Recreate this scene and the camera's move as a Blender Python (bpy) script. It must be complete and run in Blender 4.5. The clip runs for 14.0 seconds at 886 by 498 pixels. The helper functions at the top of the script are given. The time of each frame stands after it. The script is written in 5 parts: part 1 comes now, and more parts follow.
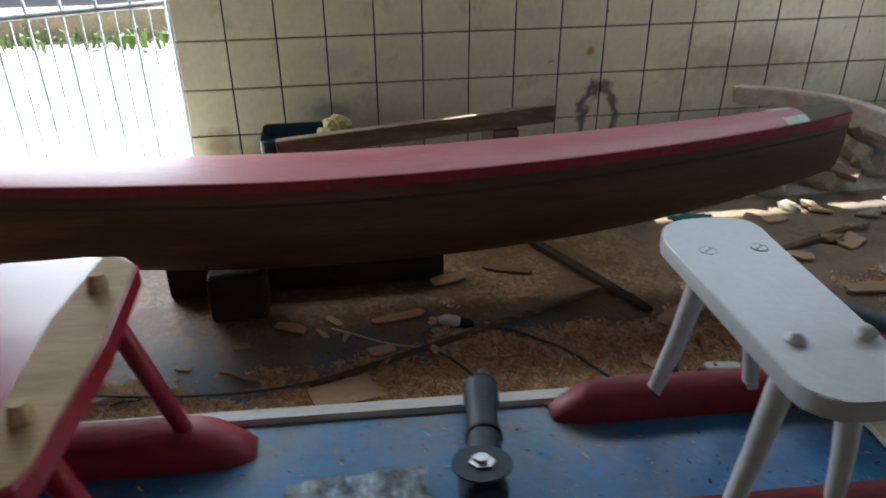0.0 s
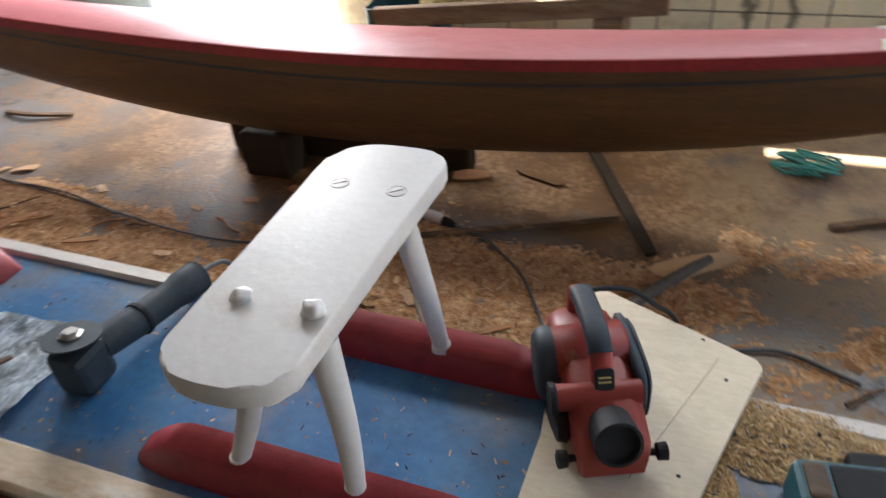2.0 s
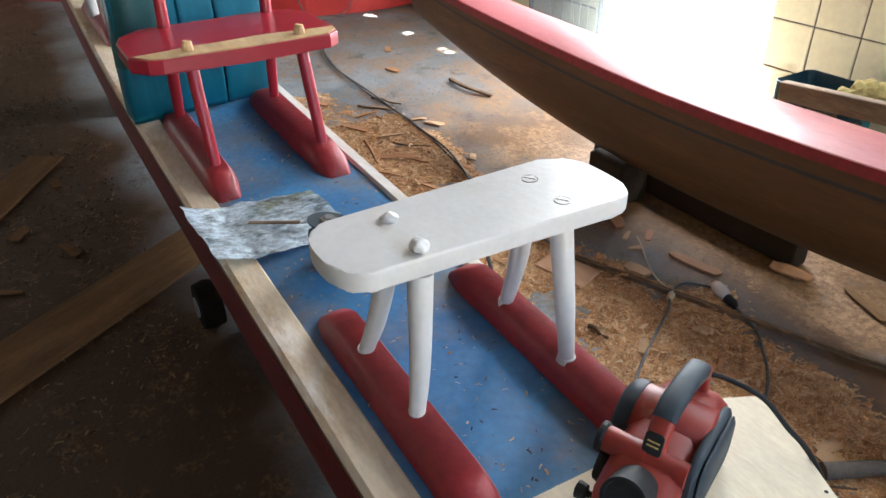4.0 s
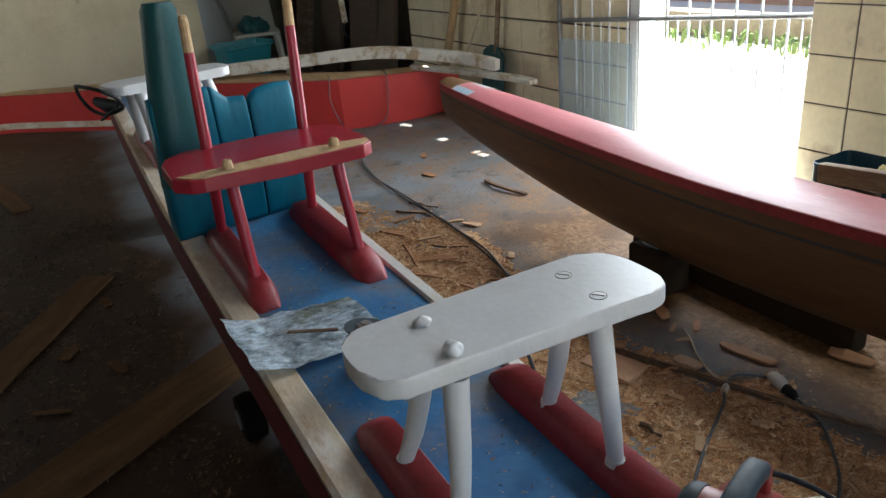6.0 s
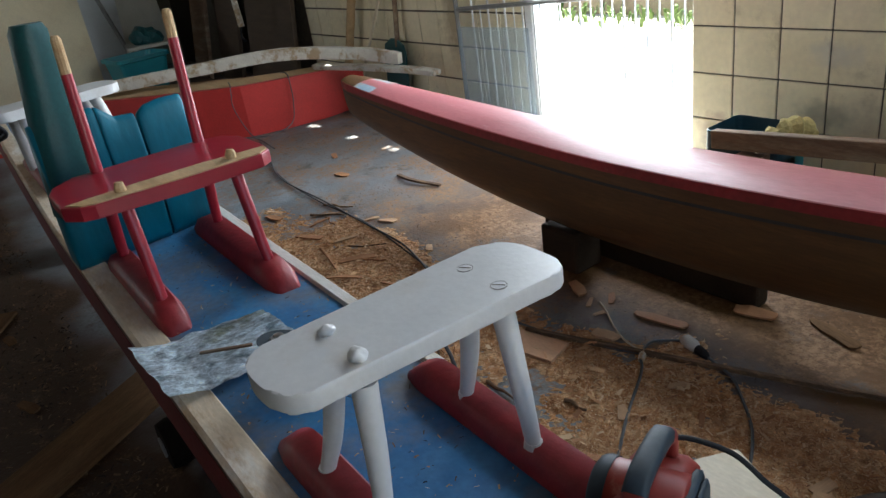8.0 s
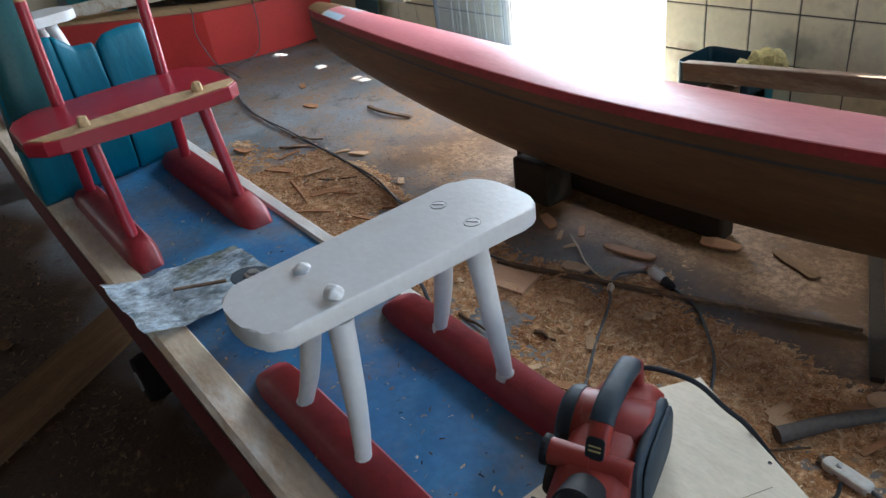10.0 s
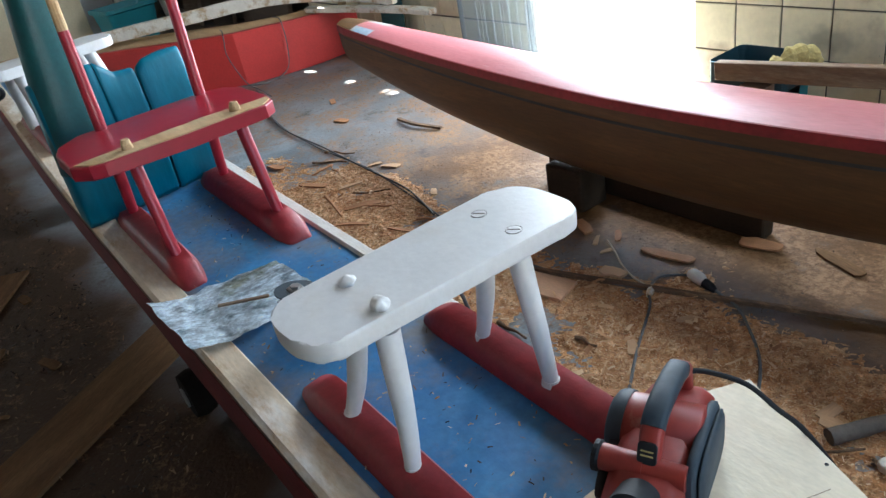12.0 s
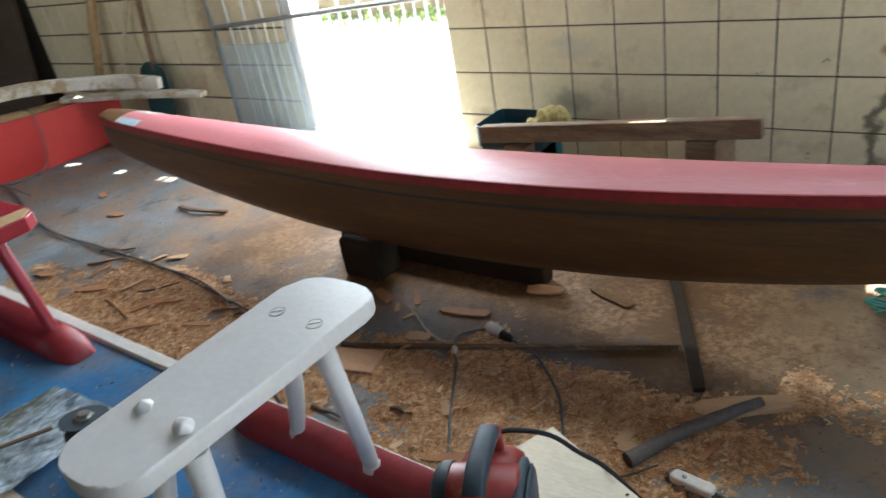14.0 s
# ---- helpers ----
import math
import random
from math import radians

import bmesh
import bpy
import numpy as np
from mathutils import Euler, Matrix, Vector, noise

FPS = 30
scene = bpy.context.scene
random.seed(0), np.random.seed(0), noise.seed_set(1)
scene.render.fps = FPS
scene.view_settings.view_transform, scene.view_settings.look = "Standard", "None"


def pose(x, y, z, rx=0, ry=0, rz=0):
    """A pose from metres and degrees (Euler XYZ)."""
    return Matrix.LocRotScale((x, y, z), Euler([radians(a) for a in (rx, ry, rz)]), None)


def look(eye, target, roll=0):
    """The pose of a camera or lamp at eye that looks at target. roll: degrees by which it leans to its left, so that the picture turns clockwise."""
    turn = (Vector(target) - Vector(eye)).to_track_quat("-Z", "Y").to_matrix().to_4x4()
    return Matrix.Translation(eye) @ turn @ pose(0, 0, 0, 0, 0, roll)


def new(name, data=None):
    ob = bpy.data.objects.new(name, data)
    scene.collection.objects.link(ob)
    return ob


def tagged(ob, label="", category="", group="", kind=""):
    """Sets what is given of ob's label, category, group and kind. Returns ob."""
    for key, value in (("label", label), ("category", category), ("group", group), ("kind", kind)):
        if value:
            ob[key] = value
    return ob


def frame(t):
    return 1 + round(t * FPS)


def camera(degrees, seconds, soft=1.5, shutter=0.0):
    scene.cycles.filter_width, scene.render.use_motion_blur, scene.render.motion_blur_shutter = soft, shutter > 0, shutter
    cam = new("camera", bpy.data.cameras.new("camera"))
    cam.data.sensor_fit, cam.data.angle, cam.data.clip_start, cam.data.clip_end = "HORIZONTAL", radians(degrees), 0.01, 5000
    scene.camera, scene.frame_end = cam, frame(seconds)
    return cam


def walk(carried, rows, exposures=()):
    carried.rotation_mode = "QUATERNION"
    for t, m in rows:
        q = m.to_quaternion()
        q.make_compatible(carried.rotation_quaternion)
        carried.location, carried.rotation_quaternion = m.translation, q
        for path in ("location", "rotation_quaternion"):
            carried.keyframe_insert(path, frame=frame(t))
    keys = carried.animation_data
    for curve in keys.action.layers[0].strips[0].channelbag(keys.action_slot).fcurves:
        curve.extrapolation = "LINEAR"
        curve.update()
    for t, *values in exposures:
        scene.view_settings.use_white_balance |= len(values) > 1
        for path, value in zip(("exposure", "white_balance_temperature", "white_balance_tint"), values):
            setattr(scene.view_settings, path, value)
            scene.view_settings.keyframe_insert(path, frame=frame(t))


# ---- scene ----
cam = camera(62.9, 14.0, soft=1.45, shutter=0.3)
EXPOSURE = 1.9
STOPS = [(0.0, -0.17, 5900, 4), (0.5, -0.1, 5300, 3), (1.0, 0.55, 5900, 5), (1.5, 0.9, 6600, 10), (2.0, 0.95, 6800, 12), (2.5, 1.05, 7000, 13), (3.1, 0.85, 6500, 9), (3.6, 1.15, 6400, 9), (4.0, 1.4, 6600, 8), (4.2, 1.25, 6500, 8), (6.3, 0.4, 6300, 5), (7.0, 0.42, 6300, 5), (9.5, 0.2, 5800, 6), (10.2, 0.82, 5900, 6), (11.0, 1.1, 5900, 5), (13.0, 1.1, 5900, 4), (13.5, 1.1, 6000, 4), (14.0, 0.87, 6200, 4)]
PATH = [
    (0, (0.63, -3.089, 1.213), (0.886, -1.342, 0.273), -0.4),
    (0.5, (0.972, -3.043, 1.194), (1.085, -1.396, 0.065), -2.6),
    (1, (1.16, -3.002, 1.17), (1.357, -1.459, -0.087), -6.3),
    (1.5, (1.383, -2.897, 1.169), (1.549, -1.402, -0.149), -0.3),
    (2, (1.601, -2.901, 1.178), (0.989, -1.416, -0.013), -5.5),
    (2.5, (1.702, -2.859, 1.182), (0.812, -1.466, 0.056), -1.2),
    (3, (1.824, -2.855, 1.187), (0.52, -1.774, 0.131), -4.1),
    (3.5, (1.939, -2.813, 1.179), (0.52, -1.933, 0.079), -4.2),
    (4, (1.952, -2.807, 1.177), (0.488, -1.936, 0.128), -1.0),
    (6.5, (1.953, -2.77, 1.174), (0.32, -1.896, 0.419), -7.0),
    (7, (1.965, -2.748, 1.174), (0.38, -1.788, 0.422), -8.5),
    (9.5, (1.976, -2.752, 1.195), (0.537, -1.761, 0.223), -8.6),
    (10, (1.974, -2.753, 1.194), (0.564, -1.766, 0.176), -8.3),
    (10.5, (1.978, -2.758, 1.193), (0.592, -1.762, 0.151), -8.9),
    (11, (1.97, -2.764, 1.192), (0.562, -1.774, 0.172), -9.2),
    (11.5, (1.972, -2.77, 1.195), (0.521, -1.813, 0.206), -10.4),
    (12, (1.968, -2.77, 1.198), (0.497, -1.836, 0.216), -11.4),
    (12.5, (1.965, -2.776, 1.203), (0.479, -1.856, 0.23), -11.4),
    (13, (1.978, -2.779, 1.213), (0.535, -1.849, 0.187), -11.2),
    (13.5, (2.015, -2.758, 1.238), (0.685, -1.626, 0.264), -10.8),
    (14, (1.976, -2.759, 1.241), (0.858, -1.383, 0.317), -10.4),
]
walk(cam, [(t, look(eye, target, roll)) for t, eye, target, roll in PATH], exposures=[(s, EXPOSURE + e, k, g) for s, e, k, g in STOPS])

# ---- world and sun ----
SUN_EL, SUN_AZ = 60.0, 0.0
world = bpy.data.worlds.new("sky")
scene.world = world
world.use_nodes = True
wn = world.node_tree
wn.nodes.clear()
sky = wn.nodes.new("ShaderNodeTexSky")
sky.sky_type = "NISHITA"
sky.sun_disc = False
sky.sun_elevation = radians(SUN_EL)
sky.sun_rotation = radians(SUN_AZ)
bg = wn.nodes.new("ShaderNodeBackground")
bg.inputs["Strength"].default_value = 0.08
wo = wn.nodes.new("ShaderNodeOutputWorld")
wn.links.new(sky.outputs[0], bg.inputs["Color"])
wn.links.new(bg.outputs[0], wo.inputs["Surface"])

sun_data = bpy.data.lights.new("sun", "SUN")
sun_data.energy = 5.0
sun_data.angle = radians(0.6)
sun_data.color = (1.0, 0.95, 0.86)
sun = new("sun", sun_data)
sun.matrix_world = look((0, 8, 16), (0, 8 - 16 / math.tan(radians(SUN_EL)), 0))


def area(name, where, target, sx, sy, power, color):
    d = bpy.data.lights.new(name, "AREA")
    d.shape = "RECTANGLE"
    d.size, d.size_y, d.energy, d.color = sx, sy, power, color
    ob = new(name, d)
    ob.matrix_world = look(where, target)
    return ob


# daylight in the door and clerestory, plus two added fill lamps
area("clerestory_daylight", (1.95, 0.05, 2.2), (1.8, -2.0, 0.9), 3.2, 0.48, 8.5, (0.8, 0.9, 1.0))
area("door_daylight", (-0.5, 0.12, 1.1), (-0.5, -1.0, 0.75), 0.95, 2.0, 20.0, (0.9, 0.95, 1.0))
# added fill that brightens the west end, from an unseen opening
area("west_fill", (-4.4, -5.62, 1.55), (-4.2, -3.0, 0.9), 1.3, 1.2, 4.2, (1.0, 0.94, 0.84))
# weak added fill from the east, with no known source
area("east_fill", (3.9, -2.3, 1.5), (2.0, -2.2, 0.8), 2.2, 1.8, 0.7, (0.86, 0.93, 1.0))


# ---- materials ----
def mat(name, base, rough=0.6, metal=0.0, var=0.25, scale=8.0, bump=0.15, fine=90.0, second=None, mix=(0.45, 0.6), stretch=(1, 1, 1), spec=0.5, coat=0.0, third=None, mix3=(0.6, 0.7), scale3=3.0, rvar=0.12):
    """Base colour with two scales of variation, an optional second and third colour in worn patches, and fine relief."""
    m = bpy.data.materials.new(name)
    m.use_nodes = True
    nt = m.node_tree
    N, L = nt.nodes, nt.links
    b = N["Principled BSDF"]
    b.inputs["Roughness"].default_value = rough
    b.inputs["Metallic"].default_value = metal
    b.inputs["Specular IOR Level"].default_value = spec
    b.inputs["Coat Weight"].default_value = coat
    tc = N.new("ShaderNodeTexCoord")
    mp = N.new("ShaderNodeMapping")
    mp.inputs["Scale"].default_value = stretch
    L.new(tc.outputs["Object"], mp.inputs["Vector"])
    info = N.new("ShaderNodeObjectInfo")
    big = N.new("ShaderNodeTexNoise")
    big.noise_dimensions = "4D"
    big.inputs["Scale"].default_value = scale
    big.inputs["Detail"].default_value = 6.0
    big.inputs["Roughness"].default_value = 0.65
    L.new(mp.outputs[0], big.inputs["Vector"])
    wv = N.new("ShaderNodeMath")
    wv.operation = "MULTIPLY"
    wv.inputs[1].default_value = 7.0
    L.new(info.outputs["Random"], wv.inputs[0])
    L.new(wv.outputs[0], big.inputs["W"])
    small = N.new("ShaderNodeTexNoise")
    small.inputs["Scale"].default_value = fine
    small.inputs["Detail"].default_value = 4.0
    L.new(mp.outputs[0], small.inputs["Vector"])
    ramp = N.new("ShaderNodeMapRange")
    ramp.inputs["From Min"].default_value, ramp.inputs["From Max"].default_value = 0.25, 0.75
    ramp.inputs["To Min"].default_value, ramp.inputs["To Max"].default_value = 1.0 - var, 1.0 + var
    L.new(big.outputs["Fac"], ramp.inputs["Value"])
    ramp2 = N.new("ShaderNodeMapRange")
    ramp2.inputs["From Min"].default_value, ramp2.inputs["From Max"].default_value = 0.3, 0.7
    ramp2.inputs["To Min"].default_value, ramp2.inputs["To Max"].default_value = 1.0 - var * 0.5, 1.0 + var * 0.5
    L.new(small.outputs["Fac"], ramp2.inputs["Value"])
    mul = N.new("ShaderNodeMath")
    mul.operation = "MULTIPLY"
    L.new(ramp.outputs[0], mul.inputs[0])
    L.new(ramp2.outputs[0], mul.inputs[1])
    rgb = N.new("ShaderNodeRGB")
    rgb.outputs[0].default_value = (*base, 1)
    col = rgb.outputs[0]

    def blend(colour, lo_hi, sc, prev, seed):
        n = N.new("ShaderNodeTexNoise")
        n.noise_dimensions = "4D"
        n.inputs["Scale"].default_value = sc
        n.inputs["Detail"].default_value = 8.0
        n.inputs["Roughness"].default_value = 0.7
        add = N.new("ShaderNodeMath")
        add.operation = "ADD"
        add.inputs[1].default_value = seed
        L.new(wv.outputs[0], add.inputs[0])
        L.new(add.outputs[0], n.inputs["W"])
        L.new(mp.outputs[0], n.inputs["Vector"])
        r = N.new("ShaderNodeMapRange")
        r.inputs["From Min"].default_value, r.inputs["From Max"].default_value = lo_hi
        L.new(n.outputs["Fac"], r.inputs["Value"])
        mx = N.new("ShaderNodeMix")
        mx.data_type = "RGBA"
        L.new(r.outputs[0], mx.inputs["Factor"])
        L.new(prev, mx.inputs["A"])
        mx.inputs["B"].default_value = (*colour, 1)
        return mx.outputs["Result"]

    if second:
        col = blend(second, mix, scale * 0.8, col, 3.1)
    if third:
        col = blend(third, mix3, scale3, col, 9.7)
    vm = N.new("ShaderNodeVectorMath")
    vm.operation = "SCALE"
    L.new(col, vm.inputs[0])
    L.new(mul.outputs[0], vm.inputs["Scale"])
    L.new(vm.outputs[0], b.inputs["Base Color"])
    rr = N.new("ShaderNodeMapRange")
    rr.inputs["To Min"].default_value, rr.inputs["To Max"].default_value = max(0.03, rough - rvar), min(1.0, rough + rvar)
    L.new(big.outputs["Fac"], rr.inputs["Value"])
    L.new(rr.outputs[0], b.inputs["Roughness"])
    bp = N.new("ShaderNodeBump")
    bp.inputs["Strength"].default_value = bump
    bp.inputs["Distance"].default_value = 0.004
    mixh = N.new("ShaderNodeMath")
    mixh.operation = "ADD"
    L.new(big.outputs["Fac"], mixh.inputs[0])
    L.new(small.outputs["Fac"], mixh.inputs[1])
    L.new(mixh.outputs[0], bp.inputs["Height"])
    L.new(bp.outputs[0], b.inputs["Normal"])
    return m


M_TILE = mat("glazed_tile", (0.87, 0.78, 0.57), 0.22, var=0.09, scale=5, bump=0.04, fine=40, second=(0.54, 0.45, 0.3), mix=(0.56, 0.74), third=(0.2, 0.15, 0.09), mix3=(0.66, 0.72), scale3=14)


def add_stains(m, spots, ring):
    """Dirt marks on the wall: soft-edged smudges (x, z, half width, half height, colour, strength) and one rubbed arch."""
    N, L = m.node_tree.nodes, m.node_tree.links
    b = N["Principled BSDF"]
    col = b.inputs["Base Color"].links[0].from_socket
    g = N.new("ShaderNodeNewGeometry")
    nz = N.new("ShaderNodeTexNoise")
    nz.inputs["Scale"].default_value = 22.0
    nz.inputs["Detail"].default_value = 6.0
    L.new(g.outputs["Position"], nz.inputs["Vector"])

    def reach(x, z, rx, rz):
        mp = N.new("ShaderNodeMapping")
        mp.vector_type = "TEXTURE"
        mp.inputs["Location"].default_value = (x, 0, z)
        mp.inputs["Scale"].default_value = (rx, 50.0, rz)
        L.new(g.outputs["Position"], mp.inputs["Vector"])
        ln = N.new("ShaderNodeVectorMath")
        ln.operation = "LENGTH"
        L.new(mp.outputs[0], ln.inputs[0])
        ad = N.new("ShaderNodeMath")
        ad.operation = "MULTIPLY_ADD"
        ad.inputs[1].default_value = 1.1
        L.new(nz.outputs["Fac"], ad.inputs[0])
        L.new(ln.outputs["Value"], ad.inputs[2])
        return ad.outputs[0]

    def lay(prev, value, lo, hi, colour, strength):
        r = N.new("ShaderNodeMapRange")
        r.inputs["From Min"].default_value, r.inputs["From Max"].default_value = lo, hi
        r.inputs["To Min"].default_value, r.inputs["To Max"].default_value = strength, 0.0
        L.new(value, r.inputs["Value"])
        mx = N.new("ShaderNodeMix")
        mx.data_type = "RGBA"
        L.new(r.outputs[0], mx.inputs["Factor"])
        L.new(prev, mx.inputs["A"])
        mx.inputs["B"].default_value = (*colour, 1)
        return mx.outputs["Result"]

    for x, z, rx, rz, colour, k in spots:
        col = lay(col, reach(x, z, rx, rz), 0.9, 1.6, colour, k)
    x, z, rx, rz, colour, k = ring
    dist = N.new("ShaderNodeMath")
    dist.operation = "SUBTRACT"
    dist.inputs[1].default_value = 1.5
    L.new(reach(x, z, rx, rz), dist.inputs[0])
    bs = N.new("ShaderNodeMath")
    bs.operation = "ABSOLUTE"
    L.new(dist.outputs[0], bs.inputs[0])
    col = lay(col, bs.outputs[0], 0.08, 0.32, colour, k)
    L.new(col, b.inputs["Base Color"])


add_stains(M_TILE, ((0.6, 0.27, 0.13, 0.06, (0.06, 0.075, 0.06), 0.4), (0.12, 0.14, 0.1, 0.09, (0.3, 0.17, 0.08), 0.6), (1.74, 0.48, 0.022, 0.022, (0.5, 0.2, 0.06), 0.8), (0.62, 0.5, 0.12, 0.06, (0.62, 0.6, 0.55), 0.5), (-1.7, 0.6, 0.1, 0.35, (0.3, 0.2, 0.1), 0.55), (-1.25, 0.35, 0.06, 0.2, (0.34, 0.25, 0.15), 0.5), (2.5, 0.4, 0.5, 0.16, (0.34, 0.27, 0.18), 0.5)), (1.80, 0.18, 0.085, 0.15, (0.05, 0.045, 0.035), 0.75))
M_GROUT = mat("dark_grout", (0.13, 0.11, 0.085), 0.9, var=0.4, scale=20, bump=0.4)
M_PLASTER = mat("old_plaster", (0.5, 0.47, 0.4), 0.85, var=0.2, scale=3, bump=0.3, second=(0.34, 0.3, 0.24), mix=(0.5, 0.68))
# unseen boards, coloured dark so they bounce less light
M_CEIL = mat("low_bounce_boards", (0.16, 0.13, 0.1), 0.9, var=0.3, scale=3, bump=0.3)
# plaster darkened to hold down the fill light in the room
M_DIM = mat("low_bounce_plaster", (0.2, 0.17, 0.13), 0.9, var=0.3, scale=2.5, bump=0.3, second=(0.28, 0.24, 0.19), mix=(0.5, 0.65))
M_TRAY = mat("navy_plastic", (0.012, 0.05, 0.075), 0.35, var=0.15, bump=0.05)
M_WHITEWALL = mat("whitewashed_plaster", (0.62, 0.64, 0.66), 0.8, var=0.12, scale=3, bump=0.25)
# red lightened to pink, with the deck's sheen put into the colour
M_REDHULL = mat("sheen_pinked_hull_paint", (0.46, 0.15, 0.165), 0.42, var=0.12, scale=6, bump=0.12, fine=60, second=(0.4, 0.1, 0.115), mix=(0.5, 0.7), third=(0.54, 0.28, 0.29), mix3=(0.6, 0.75), scale3=9, stretch=(0.5, 2, 2))
M_REDGLOSS = mat("glossy_red_enamel", (0.34, 0.016, 0.032), 0.33, var=0.1, scale=8, bump=0.025, fine=40, coat=0.1)
M_REDRIDGE = mat("red_enamel_with_dust", (0.25, 0.018, 0.024), 0.5, var=0.3, scale=7, bump=0.3, fine=50, third=(0.3, 0.12, 0.07), mix3=(0.62, 0.74), scale3=12)
M_REDDARK = mat("dull_dark_red_paint", (0.14, 0.014, 0.016), 0.6, var=0.3, scale=6, bump=0.2, third=(0.1, 0.05, 0.03), mix3=(0.58, 0.72), scale3=8)
M_REDSIDE = mat("red_board_paint", (0.5, 0.035, 0.03), 0.5, var=0.14, scale=6, bump=0.15)
M_HULLWOOD = mat("brown_fibreglassed_wood", (0.085, 0.04, 0.013), 0.58, var=0.3, scale=5, bump=0.15, fine=50, second=(0.15, 0.07, 0.022), mix=(0.47, 0.72), stretch=(0.4, 3, 3), third=(0.05, 0.046, 0.03), mix3=(0.6, 0.75), scale3=4)
M_BLACKLINE = mat("black_sealant", (0.03, 0.03, 0.035), 0.6, var=0.3)
M_BLUE = mat("blue_deck_paint", (0.028, 0.135, 0.31), 0.4, var=0.25, scale=5, bump=0.15, fine=60, second=(0.055, 0.2, 0.38), mix=(0.42, 0.62), third=(0.14, 0.145, 0.165), mix3=(0.46, 0.63), scale3=4.5)
M_CREAM = mat("bare_sanded_gunwale", (0.6, 0.49, 0.36), 0.65, var=0.18, scale=7, bump=0.15, stretch=(0.5, 1.6, 1.6), second=(0.42, 0.25, 0.12), mix=(0.52, 0.66), third=(0.74, 0.7, 0.64), mix3=(0.5, 0.62), scale3=6)
M_WHITEPAINT = mat("white_paint", (0.63, 0.62, 0.615), 0.34, var=0.06, scale=9, bump=0.12, fine=80, second=(0.56, 0.52, 0.47), mix=(0.52, 0.75))
M_BAREWOOD = mat("bare_pine", (0.52, 0.36, 0.2), 0.75, spec=0.25, var=0.18, scale=5, bump=0.12, fine=60, stretch=(0.6, 5, 5), second=(0.44, 0.27, 0.12), mix=(0.5, 0.7))
M_PLY = mat("pale_plywood", (0.7, 0.61, 0.46), 0.6, var=0.12, scale=4, bump=0.12, stretch=(0.8, 2, 2), second=(0.58, 0.47, 0.32), mix=(0.5, 0.68), third=(0.4, 0.28, 0.15), mix3=(0.68, 0.75), scale3=11)
M_SHEET = mat("cream_faced_plywood", (0.74, 0.64, 0.44), 0.6, var=0.1, scale=2, bump=0.1, second=(0.62, 0.5, 0.32), mix=(0.5, 0.72), third=(0.4, 0.3, 0.18), mix3=(0.66, 0.74), scale3=5)
M_TEAL = mat("teal_painted_wood", (0.003, 0.135, 0.21), 0.45, spec=0.3, var=0.15, scale=6, bump=0.2, fine=35, stretch=(2, 2, 0.6), third=(0.22, 0.36, 0.4), mix3=(0.68, 0.74), scale3=16)
M_TEALDK = mat("dark_teal_paint", (0.008, 0.078, 0.085), 0.45, var=0.2, scale=6, bump=0.2)
M_TEALPLASTIC = mat("teal_plastic", (0.015, 0.2, 0.24), 0.4, var=0.1, bump=0.05)
M_BLACK = mat("black_rubber", (0.016, 0.016, 0.018), 0.65, spec=0.25, var=0.25, scale=30, bump=0.1)
M_GREYBLUE = mat("slate_grey_rubber", (0.03, 0.043, 0.056), 0.6, spec=0.3, var=0.2, scale=20, bump=0.1)
M_TOOLRED = mat("red_tool_plastic", (0.25, 0.026, 0.018), 0.48, var=0.16, scale=12, bump=0.08, third=(0.36, 0.2, 0.14), mix3=(0.62, 0.76), scale3=14)
M_TOOLTEAL = mat("teal_tool_paint", (0.007, 0.08, 0.105), 0.4, var=0.2, scale=12, bump=0.1)
M_STEEL = mat("worn_steel", (0.45, 0.45, 0.44), 0.35, metal=1.0, var=0.2, scale=25, bump=0.1)
# bar colour lightened to stand in for glare from the doorway
M_GATEBAR = mat("glare_paled_steel", (0.62, 0.64, 0.66), 0.5, var=0.15, scale=20, bump=0.1)
M_TIPWOOD = mat("planed_pinkish_timber", (0.5, 0.37, 0.28), 0.65, var=0.2, scale=8, bump=0.25, stretch=(0.6, 3, 3), second=(0.6, 0.52, 0.46), mix=(0.45, 0.6), third=(0.25, 0.14, 0.08), mix3=(0.62, 0.7), scale3=14)
M_GATE = mat("grey_painted_steel", (0.2, 0.2, 0.2), 0.5, metal=0.4, var=0.25, scale=20, bump=0.1)
M_FOIL = mat("resin_smeared_metal_sheet", (0.2, 0.26, 0.3), 0.32, metal=0.0, var=0.6, scale=44, bump=1.0, fine=110, stretch=(1.0, 0.6, 1.0), second=(0.66, 0.74, 0.8), mix=(0.38, 0.5), third=(0.24, 0.25, 0.19), mix3=(0.52, 0.62), scale3=9)
M_CABLE = mat("grey_cable", (0.085, 0.088, 0.092), 0.55, var=0.2, scale=30, bump=0.05)
M_CABLEW = mat("pale_flex", (0.55, 0.45, 0.32), 0.6, var=0.15, scale=30, bump=0.05)
M_SAW = mat("sawdust", (0.42, 0.215, 0.095), 0.95, var=0.55, scale=45, bump=1.0, fine=230, second=(0.62, 0.41, 0.235), mix=(0.46, 0.6), third=(0.28, 0.125, 0.05), mix3=(0.5, 0.64), scale3=9, spec=0.15)
M_SOOT = mat("sooty_timber", (0.013, 0.01, 0.008), 0.95, spec=0.1, var=0.3, scale=8, bump=0.3)
M_SKID = mat("dark_brown_timber", (0.032, 0.02, 0.011), 0.85, spec=0.2, var=0.4, scale=9, bump=0.4, stretch=(0.7, 3, 3))
